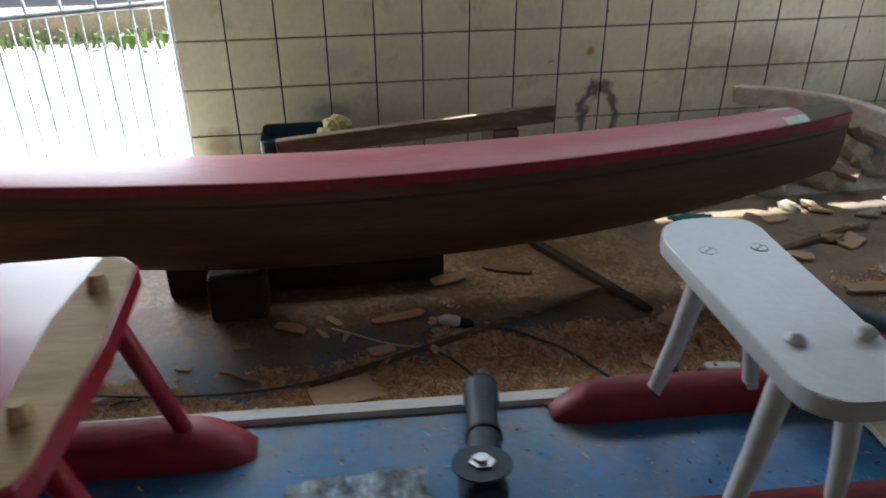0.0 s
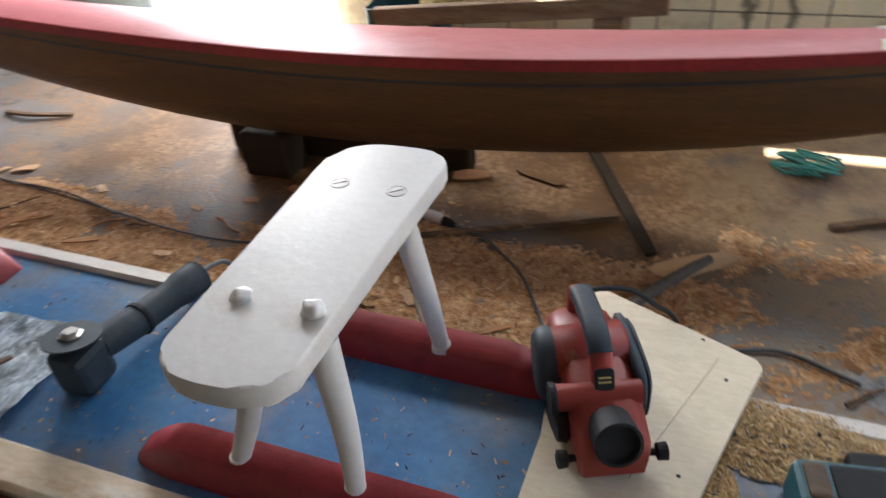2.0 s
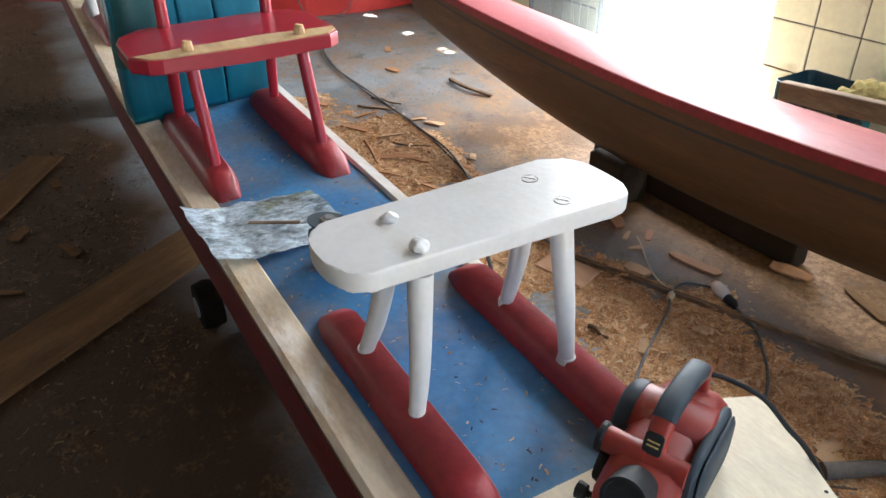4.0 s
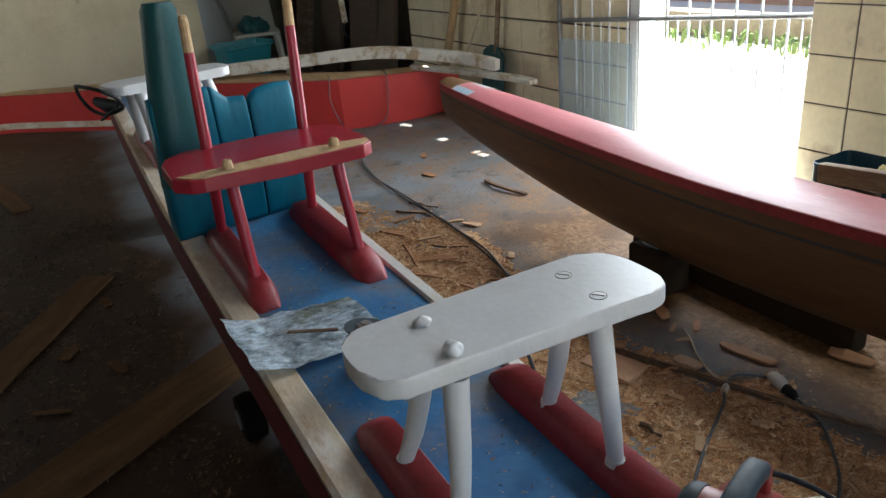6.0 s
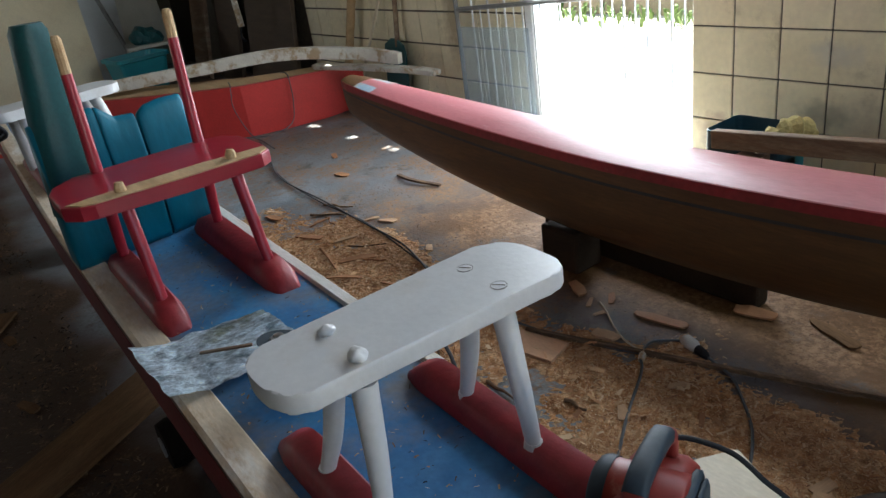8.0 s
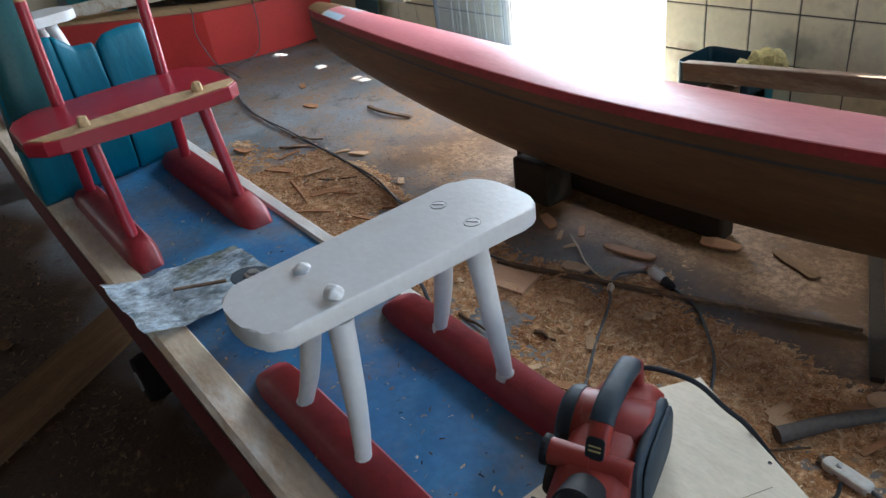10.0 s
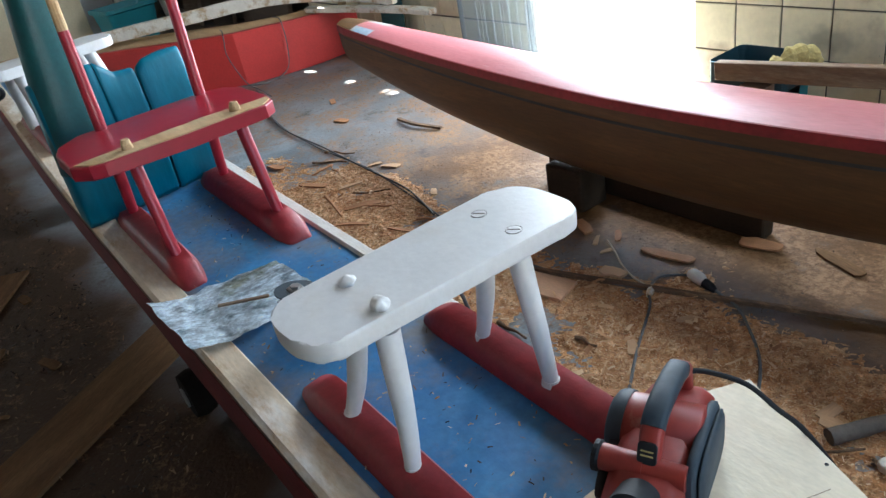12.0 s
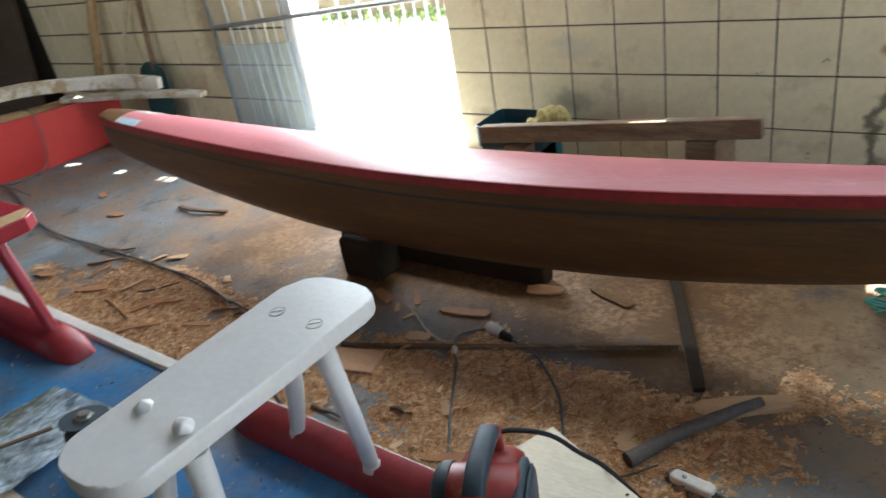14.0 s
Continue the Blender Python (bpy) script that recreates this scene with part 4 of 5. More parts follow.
BOARD_Z = 0.379
planer()
planer_lead = part("planer_lead", tube(smooth_path([(1.475, -2.107, 0.494), (1.5, -2.085, 0.492), (1.545, -2.06, 0.478), (1.58, -2.04, 0.44), (1.61, -2.015, 0.398), (1.635, -1.93, 0.25), (1.635, -1.8, 0.07), (1.63, -1.7, 0.008), (1.62, -1.66, 0.006)], 6), 0.004, 8), M_BLACK, smooth=True)
tagged(planer_lead, "grey power lead running from the planer to the floor", "cable")

ply_board = thing("plywood_offcut", "pale notched plywood offcut lying across the blue deck", "board")
part("board", slab([(1.49, -1.96), (1.73, -2.068), (1.738, -2.085), (1.632, -2.44), (1.552, -2.408), (1.538, -2.66), (1.444, -2.65), (1.461, -2.282), (1.44, -2.06)], BOARD_Z, BOARD_Z + 0.012, 0.001, 1), M_PLY, ply_board)
bm = box(-0.13, 0.13, -0.0004, 0.0004, 0.0, 0.0004)
bm.transform(pose(1.63, -2.2, BOARD_Z + 0.0121, 0, 0, 68))
part("pencil_line", bm, M_BROWNPLANK, ply_board, "faint grey pencil line")
for x, y in ((1.655, -2.045), (1.69, -2.12), (1.64, -2.3), (1.5, -2.42), (1.52, -2.5)):
    part("nail_hole", lathe([(0.0005, 0.0), (0.0026, 0.0003), (0.003, 0.0)], 8, m=Matrix.Translation((x, y, BOARD_Z + 0.0122))), M_BLACK, ply_board, "small dark nail hole")


def grinder():
    e = thing("angle_grinder", "dark grey angle grinder with small disc lying on the deck", "angle grinder")
    part("body", tube(smooth_path([(0.796, -2.345, 0.452), (0.808, -2.285, 0.444), (0.819, -2.215, 0.437), (0.829, -2.155, 0.434), (0.831, -2.14, 0.433)], 4), [0.026] * 5 + [0.025] * 5 + [0.029] * 5 + [0.03, 0.018], 16), M_GREYBLUE, e, smooth=True)
    part("collar", tube([(0.811, -2.272, 0.4425), (0.812, -2.265, 0.442)], 0.0285, 16), M_BLACK, e)
    part("gear_head", box(0.758, 0.82, -2.41, -2.34, 0.402, 0.478, 0.014), M_GREYBLUE, e, "dark grey gear head")
    md = pose(0.787, -2.37, 0.489, -10, 0, 0)
    part("spindle", lathe([(0.016, -0.02), (0.016, 0.0)], 16, m=md), M_STEEL, e)
    part("disc", lathe([(0.01, 0.0), (0.042, 0.0), (0.042, 0.0025), (0.01, 0.0025)], 32, m=md), M_GREYBLUE, e, "grey abrasive disc")
    part("nut", lathe([(0.018, 0.002), (0.018, 0.006), (0.011, 0.007), (0.011, 0.012), (0.005, 0.012)], 6, m=md), M_STEEL, e)
    part("tail_lead", tube(smooth_path([(0.831, -2.14, 0.433), (0.836, -2.105, 0.43), (0.85, -2.075, 0.41), (0.88, -2.045, 0.3), (0.89, -2.04, 0.05), (0.9, -1.99, 0.006)], 5), 0.0045, 8), M_CABLE, e, smooth=True)
    return e


grinder()


def metal_sheet():
    bm = bmesh.new()
    a, b, c, d = Vector((0.475, -2.588, 0.0)), Vector((0.715, -2.577, 0.0)), Vector((0.722, -2.285, 0)), Vector((0.515, -2.3, 0))
    n = 40
    grid = []
    for i in range(n + 1):
        row = []
        for k in range(n + 1):
            u, v = i / n, k / n
            p = a * (1 - u) * (1 - v) + b * u * (1 - v) + c * u * v + d * (1 - u) * v
            jit = 0.008 * noise.noise(Vector((u * 5, v * 5, 3.1))) if (i in (0, n) or k in (0, n)) else 0
            p = p + Vector((jit, jit * 0.7, 0))
            z = deck_z(p.x) + 0.007 + 0.006 * (noise.noise(Vector((u * 3.0, v * 3.0, 0.4))) + 0.5) + 0.0035 * noise.noise(Vector((u * 9, v * 9, 1.4))) + 0.002 * noise.noise(Vector((u * 26, v * 18, 4.4)))
            z += 0.022 * max(0, 0.25 - v) / 0.25
            row.append(Vector((p.x, p.y, z)))
        grid.append(row)
    loft(grid, False, bm)
    bmesh.ops.solidify(bm, geom=bm.faces[:], thickness=0.002)
    ob = part("metal_sheet", bm, M_FOIL, smooth=True)
    tagged(ob, "crumpled grey metal sheet smeared with white resin on the deck", "metal sheet")
    st = part("wood_sliver", box(-0.055, 0.055, -0.004, 0.004, -0.003, 0.003, 0.002), M_BROWNPLANK)
    st.matrix_world = pose(0.625, -2.43, deck_z(0.62) + 0.021, 0, 0, 58)
    tagged(st, "thin wooden sliver lying on the metal sheet", "wood sliver")


metal_sheet()


def hand_plane():
    e = thing("hand_plane", "long teal hand plane body with dark blade slot on the deck", "hand plane")
    part("body", box(-0.165, 0.165, -0.035, 0.035, 0.0, 0.062, 0.012, 3), M_TOOLTEAL, e)
    # solid black inset paints the shade inside the open slot
    part("slot", box(-0.125, 0.12, -0.024, 0.024, 0.03, 0.0655, 0.003), M_BLACK, e)
    for x in (-0.142, 0.135):
        part("end_block", box(x - 0.014, x + 0.014, -0.026, 0.026, 0.03, 0.066, 0.006), M_DARKWOOD, e)
    part("iron", box(-0.08, 0.1, 0.05, 0.085, 0.0, 0.022, 0.006), M_BLACK, e)
    part("side_boss", lathe([(0.016, 0.0), (0.016, 0.006), (0.005, 0.008)], 16, m=Matrix.Translation((0.02, -0.034, 0.03)) @ Matrix.Rotation(radians(90), 4, "X")), M_BLACK, e)
    e.matrix_world = pose(1.93, -2.265, deck_z(1.93), 0, 2.2, 9)
    return e


hand_plane()

# ---- blocks under the hulls ----
# the long second block also stops door light passing under the hull
for x0, x1, y0, y1, h in ((0.2, 0.37, -1.16, -1.03, 0.131), (0.05, 0.94, -1.0, -0.93, 0.15)):
    b2 = part("support_block", box(x0, x1, y0, y1, FLOOR, h, 0.012), M_SKID)
    tagged(b2, "dark timber block under the long hull", "block", group="hull blocks")
for x in (-1.6, 0.42, 2.4):
    b2 = part("support_block", box(x - 0.09, x + 0.09, -2.47, -2.17, FLOOR, deck_z(x) - 0.291, 0.01), M_DARKWOOD)
    tagged(b2, "dark timber block under the blue-decked boat", "block", group="hull blocks")
roller = thing("roller", "black rubber roller under the boat", "roller")
part("tyre", lathe([(0.03, -0.03), (0.062, -0.028), (0.068, 0.0), (0.062, 0.028), (0.03, 0.03)], 24, m=pose(0.27, -2.54, 0.068, 90, 0, 0)), M_SOOT, roller, smooth=True)
part("hub", lathe([(0.004, -0.034), (0.028, -0.034), (0.028, 0.034), (0.004, 0.034)], 16, m=pose(0.27, -2.54, 0.068, 90, 0, 0)), M_GATE, roller)


# ---- curved timbers and beams ----
def bent_timber(name, ctrl, w, h, material, label, category="timber"):
    pts = smooth_path(ctrl, 8)
    secs = []
    for i, p in enumerate(pts):
        d = (pts[min(i + 1, len(pts) - 1)] - pts[max(i - 1, 0)]).normalized()
        s = d.cross(Vector((0, 0, 1))).normalized()
        up = s.cross(d)
        k = 1 + 0.06 * noise.noise(p * 6)
        e = 0.86 if i in (0, len(pts) - 1) else 1.0
        prof = ((-1, -0.8), (-0.85, -1), (0.85, -1), (1, -0.8), (1, 0.8), (0.85, 1), (-0.85, 1), (-1, 0.8))
        secs.append([p + s * (a * w / 2 * k * e) + up * (b * h / 2 * k * e) for a, b in prof])
    ob = part(name, loft(secs, True), material)
    return tagged(ob, label, category)


bent_timber("curved_timber", [(2.2, -0.45, 0.395), (2.32, -0.63, 0.42), (2.42, -0.81, 0.432), (2.46, -1.03, 0.43), (2.5, -1.27, 0.422), (2.57, -1.47, 0.42), (2.63, -1.85, 0.395), (2.67, -2.3, 0.366)], 0.045, 0.07, M_TIPWOOD, "curved pale timber lying from the rubble to the deck edge", "timber")
bent_timber("curved_timber", [(-1.98, -0.25, 0.375), (-2.35, -0.372, 0.412), (-2.75, -0.725, 0.455), (-3.1, -1.185, 0.432), (-3.5, -1.673, 0.395), (-3.85, -2.12, 0.36)], 0.055, 0.08, M_OLDWHITE, "curved timber with peeling white paint on the red hull", "timber")
bent_timber("curved_timber", [(-1.78, -0.12, 0.27), (-2.0, -0.16, 0.28), (-2.4, -0.3, 0.3), (-2.7, -0.5, 0.33)], 0.08, 0.035, M_OLDWHITE, "short pale timber lying beside the red hull", "timber")
pad = thing("paddle_board", "dark teal round-ended board lying across the deck edge", "board")
bm = slab(rounded_rect(-0.048, 0.048, -0.56, 0.56, 0.046), -0.018, 0.018, 0.014, 4)
bm.transform(pose(2.44, -1.88, 0.352, -2, 2.3, -6))
part("blade", bm, M_TEALDK, pad)

prop = part("leaning_offcut", box(-0.035, 0.035, -0.014, 0.014, -0.11, 0.1, 0.003), M_BAREWOOD)
prop.matrix_world = pose(2.56, -0.58, 0.2, 14, 34, 10)
tagged(prop, "yellowish board end propping up the curved timber", "offcut", "timber offcuts")

# plank and tray by the tiled wall
e = thing("wall_plank", "grimy brown plank propped along the tiled wall", "plank")
bm = box(-0.54, 0.54, -0.02, 0.02, -0.035, 0.035, 0.005)
bm.transform(pose(0.925, -0.42, 0.305, 0, -5.0, -1))
part("plank", bm, M_BROWNPLANK, e)
part("prop", box(0.5, 0.6, -0.45, -0.2, FLOOR, 0.225, 0.005), M_BROWNPLANK, e)
part("prop", box(1.22, 1.32, -0.45, -0.2, FLOOR, 0.295, 0.005), M_BROWNPLANK, e, "pale propping block")
crate = part("crate", box(0.32, 0.6, -0.34, -0.14, FLOOR, 0.185, 0.006), M_TEALPLASTIC)
tagged(crate, "blue plastic crate beside the tiled wall", "crate")
tray = thing("tray", "dark teal open tray on a crate beside the wall", "tray")
bm = slab(rounded_rect(0.32, 0.63, -0.38, -0.15, 0.03, 4), 0.185, 0.275, 0.004)
top_f = max(bm.faces, key=lambda f: f.calc_center_median().z + f.calc_area() * 0.01)
r = bmesh.ops.inset_region(bm, faces=[top_f], thickness=0.01)
bmesh.ops.translate(bm, verts=top_f.verts[:], vec=(0, 0, -0.06))
part("shell", bm, M_TRAY, tray)
sp = part("sponge", tube(smooth_path([(0.56, -0.32, 0.25), (0.6, -0.28, 0.285), (0.63, -0.23, 0.28), (0.635, -0.2, 0.24)], 5), [0.03 + 0.006 * (i % 3) for i in range(16)], 10, wob=0.4), M_SPONGE)
tagged(sp, "crumpled yellowish rag hanging over the tray", "rag")

# tools standing against the tiles
pole = part("wooden_pole", tube([(-2.6, -0.02, 1.2), (-2.78, -0.07, 0.7), (-3.02, -0.12, FLOOR)], 0.032, 10, wob=0.05), M_BAREWOOD, smooth=True)
tagged(pole, "long bare wooden pole leaning on the tiles", "pole")
stick = part("thin_stick", tube([(-2.12, -0.02, 1.2), (-2.9, -0.1, FLOOR)], 0.011, 8), M_PLY, smooth=True)
tagged(stick, "thin pale stick leaning on the tiles", "stick")
sh = thing("spade", "dark green spade with wooden handle standing against the tiles", "spade")
part("handle", tube([(-2.19, -0.03, 1.25), (-2.27, -0.07, 0.42)], 0.017, 10), M_BROWNPLANK, sh, smooth=True)
bm = slab([(-0.11, 0.16), (-0.13, 0.1), (-0.13, -0.2), (-0.06, -0.28), (0.06, -0.28), (0.13, -0.2), (0.13, 0.1), (0.11, 0.16), (0.03, 0.2), (-0.03, 0.2)], -0.008, 0.008, 0.004)
bm.transform(pose(-2.3, -0.085, 0.275, 86, 0, 0))
part("blade", bm, M_TEALDK, sh, "dark green blade")

# ---- west end ----
pp = part("plywood_sheet", box(-5.06, -5.03, -4.4, -1.4, 0.0, 1.12, 0.003), M_SHEET)
tagged(pp, "large cream plywood sheet standing upright", "plywood sheet")
prop = part("sheet_prop", tube([(-5.07, -2.6, 0.75), (-5.8, -2.6, 0.02)], 0.025, 8), M_DARKWOOD)
tagged(prop, "timber prop behind the plywood sheet", "timber")
part_wall = part("partition", box(-6.1, -6.0, -5.7, -0.8, FLOOR, 2.9), M_WHITEWALL)
tagged(part_wall, "pale bluish plastered partition wall", "wall", kind="structure")
rod = part("dark_rod", tube([(-5.98, -1.15, 1.3), (-5.5, -1.0, 0.35), (-5.35, -0.95, 0.0)], 0.02, 8), M_GATE)
tagged(rod, "dark metal rod leaning on the partition", "rod")


def chair():
    e = thing("plastic_chair", "dirty cream plastic chair at the dim end", "chair")
    part("seat", slab(rounded_rect(-0.22, 0.22, -0.21, 0.21, 0.06), 0.40, 0.425, 0.008), M_CHAIR, e)
    back = [[Vector((-0.2 - 0.09 * k, -0.2 + 0.4 * i / 8 * (1 - 0.12 * k) + 0.024 * k, 0.42 + 0.4 * k + 0.02 * math.sin(math.pi * i / 8))) for i in range(9)] for k in (0, 0.25, 0.5, 0.75, 0.95, 1.0)]
    bm = loft(back, False)
    bmesh.ops.solidify(bm, geom=bm.faces[:], thickness=0.012)
    part("backrest", bm, M_CHAIR, e)
    for sx in (-1, 1):
        for sy in (-1, 1):
            part("leg", tube([(sx * 0.23, sy * 0.22, 0.0), (sx * 0.18, sy * 0.18, 0.41)], [0.018, 0.024], 8), M_CHAIR, e)
    e.matrix_world = pose(-5.2, -0.88, 0.06, 0, 0, -12)
    return e


chair()
plinth = part("low_platform", box(-5.9, -4.75, -1.5, -0.45, 0.0, 0.06, 0.005), M_DARKWOOD)
tagged(plinth, "low dark wooden platform", "platform")
bag = part("cloth", tube(smooth_path([(-5.2, -1.02, 0.52), (-5.15, -0.95, 0.56), (-5.1, -0.86, 0.54), (-5.05, -0.8, 0.5)], 5), [0.05, 0.06, 0.07, 0.075, 0.08, 0.085, 0.085, 0.08, 0.075, 0.075, 0.07, 0.065, 0.06, 0.05, 0.04, 0.03], 10, wob=0.5), M_TEALDK)
tagged(bag, "dark teal cloth bundle lying on the chair", "cloth")
bin_ = thing("plastic_bin", "teal plastic bin with a flared rim", "bin")
bm = loft([[Vector((x * k, y * k, z)) for x, y in rounded_rect(-0.2, 0.2, -0.22, 0.22, 0.05, 4)] for z, k in ((0.0, 0.72), (0.36, 0.95), (0.37, 1.05), (0.4, 1.05), (0.4, 0.98), (0.05, 0.72))], True)
part("shell", bm, M_TEALPLASTIC, bin_)
bin_.matrix_world = pose(-4.72, -1.16, 0.06, 0, 0, 8)

for x0, x1, y, z1, tilt, mt, lb in ((-4.6, -3.66, -0.2, 1.6, 7, M_DARKWOOD, "tall dark grey panel leaning on the wall"), (-5.25, -4.75, -0.25, 1.7, 8, M_DARKWOOD, "tall dark board leaning on the wall"), (-5.75, -5.35, -0.35, 1.6, 10, M_BROWNPLANK, "brown plank leaning in the dark corner")):
    p = part("leaning_board", box(x0, x1, -0.02, 0.02, 0.0, z1, 0.004), mt)
    p.matrix_world = pose(0, y, 0.005, -tilt, 0, 0)
    tagged(p, lb, "board", group="leaning boards")
pipe = thing("hanging_pipe", "white plastic pipe hanging in front of dark boards", "pipe")
part("tube", tube(smooth_path([(-3.95, -0.42, 2.9), (-3.97, -0.44, 1.2), (-4.0, -0.45, 0.8), (-4.0, -0.44, 0.55)], 5), 0.026, 10), M_OLDWHITE, pipe, smooth=True)
part("wire_end", tube(smooth_path([(-4.0, -0.44, 0.57), (-4.02, -0.45, 0.5), (-3.99, -0.46, 0.46), (-4.01, -0.43, 0.43)], 4), 0.01, 6), M_BLACK, pipe)


# ---- floor clutter ----
def lead(name, ctrl, r, material, label):
    ob = part(name, tube(smooth_path(ctrl, 7), r, 8), material, smooth=True)
    return tagged(ob, label, "cable")


Z = 0.0095
lead("long_cable", [(x, y, Z) for x, y in ((-2.6, -1.05), (-2.17, -1.195), (-1.655, -1.328), (-1.14, -1.376), (-0.72, -1.374), (-0.38, -1.417), (-0.076, -1.468), (0.126, -1.504), (0.347, -1.518), (0.563, -1.491), (0.725, -1.441), (0.848, -1.395))], 0.0041, M_CABLE, "grey extension cable winding across the floor")
lead("long_cable", [(x, y, Z + 0.005) for x, y in ((-2.5, -1.085), (-2.17, -1.183), (-1.655, -1.341), (-1.14, -1.364), (-0.72, -1.387), (-0.38, -1.405), (-0.2, -1.445), (-0.076, -1.482))], 0.004, M_CABLE, "second grey cable twisted along the first")
lead("loop_cable", [(0.895, -1.276, 0.012), (0.86, -1.29, Z), (0.823, -1.335, Z), (0.845, -1.405, Z), (0.895, -1.465, Z), (0.984, -1.628, Z), (1.06, -1.75, Z), (1.11, -1.84, Z)], 0.0041, M_CABLE, "grey cable looping over the sawdust")
lead("loop_cable", [(0.95, -1.285, 0.012), (0.992, -1.299, Z), (1.075, -1.33, Z), (1.139, -1.384, Z), (1.23, -1.48, Z), (1.3, -1.604, Z), (1.37, -1.76, Z), (1.42, -1.9, Z)], 0.0041, M_CABLE, "grey cable looping over the sawdust")
lead("pale_flex", [(0.56, -1.255, Z), (0.62, -1.29, Z), (0.7, -1.345, Z), (0.78, -1.38, Z), (0.86, -1.39, Z)], 0.003, M_CABLEW, "thin pale flex on the floor")
lead("switch_lead", [(1.655, -1.622, 0.012), (1.72, -1.63, Z), (1.85, -1.6, Z), (2.0, -1.66, Z)], 0.005, M_CABLE, "grey lead of the inline switch")
jn = part("cable_joint", tube([(0.838, -1.385, 0.01), (0.85, -1.405, 0.01), (0.86, -1.425, 0.009)], [0.009, 0.011, 0.008], 8), M_OLDWHITE)
tagged(jn, "pale taped joint in the cable", "cable joint")
plug = thing("cable_plug", "grey taped cable connector on the floor", "plug")
part("body", tube([(0.885, -1.272, 0.014), (0.9, -1.276, 0.018), (0.93, -1.284, 0.018), (0.945, -1.288, 0.015)], [0.011, 0.019, 0.018, 0.013], 12), M_PALE, plug, smooth=True)
part("tip", tube([(0.945, -1.288, 0.015), (0.97, -1.294, 0.013), (0.985, -1.298, 0.01)], [0.014, 0.013, 0.007], 10), M_BLACK, plug)
sw = thing("inline_switch", "pale grey inline switch on the sawdust", "switch")
bm = slab(rounded_rect(-0.05, 0.05, -0.016, 0.016, 0.012, 4), 0.0, 0.022, 0.006)
bm.transform(pose(1.615, -1.618, 0.002, 0, 0, -8))
part("case", bm, M_OLDWHITE, sw)
part("button", lathe([(0.006, 0.02), (0.006, 0.027), (0.002, 0.029)], 10, m=Matrix.Translation((1.597, -1.616, 0.0))), M_STEEL, sw)

M_SCRAP = mat("reddish_plywood", (0.5, 0.29, 0.17), 0.7, var=0.2, scale=8, bump=0.2, stretch=(0.6, 3, 3))
ply2 = part("plywood_scrap", slab([(0.49, -1.535), (0.655, -1.495), (0.682, -1.595), (0.52, -1.632)], 0.003, 0.015, 0.001, 1), M_SCRAP)
tagged(ply2, "square scrap of plywood on the sawdust", "scrap")
branch = part("branch", tube(smooth_path([(1.47, -1.62, 0.02), (1.53, -1.51, 0.022), (1.6, -1.41, 0.02), (1.68, -1.305, 0.018)], 5), [0.019 - 0.0004 * i for i in range(16)], 9, wob=0.2), M_GREYWOOD, smooth=True)
tagged(branch, "grey weathered branch lying in the sawdust", "branch")
strip = bent_timber("dark_batten", [(1.29, -0.78, 0.014), (1.41, -1.04, 0.014), (1.535, -1.315, 0.014)], 0.034, 0.016, M_SKID, "dark narrow batten on the floor beneath the hull", "batten")
bent_timber("thin_batten", [(0.5, -1.522, 0.012), (0.72, -1.44, 0.012), (1.06, -1.308, 0.012), (1.43, -1.155, 0.012)], 0.014, 0.014, M_STRIP, "thin dark batten lying on the floor", "batten")
bent_timber("thin_batten", [(1.98, -1.08, 0.01), (2.18, -1.0, 0.012), (2.55, -0.87, 0.01)], 0.024, 0.014, M_STRIP, "dark batten half buried in dust", "batten")
bent_timber("thin_batten", [(-1.1, -0.93, 0.01), (-0.95, -0.95, 0.02), (-0.78, -0.9, 0.01)], 0.02, 0.012, M_STRIP, "dark strip of bark on the floor", "batten")


def dust_height(x, y):
    """Height of the sawdust over the floor; below zero the concrete shows."""
    h = 0.55 * noise.noise(Vector((x * 1.7, y * 2.6, 7.7))) + 0.45 * noise.noise(Vector((x * 5.0, y * 6.0, 2.2))) + 0.25 * noise.noise(Vector((x * 14.0, y * 15.0, 5.2)))
    h += 0.17 - max(0.0, (y + 1.42) / 0.13) * (0.8 if x < 0.85 else 0.35 if x < 1.7 else 0.14)
    if x < -0.5:
        h -= 0.3 * min(1.3, (-0.5 - x) / 0.5)
    h -= 0.45 * math.exp(-((x - 1.12) / 0.16) ** 2 - ((y + 1.57) / 0.09) ** 2)
    h -= 0.4 * math.exp(-((x - 0.72) / 0.1) ** 2 - ((y + 1.66) / 0.06) ** 2)
    h -= 0.6 * math.exp(-((x - 2.1) / 0.3) ** 2 - ((y + 1.35) / 0.12) ** 2)
    h -= 0.5 * math.exp(-((x - 2.05) / 0.2) ** 2 - ((y + 1.75) / 0.1) ** 2)
    h -= 2.0 * max(0.0, (x - 2.9) / 0.5) + 2.5 * max(0.0, (y + 1.15) / 0.25) + 2.0 * max(0.0, (-1.3 - x) / 0.4)
    return 0.011 * min(0.75, h)


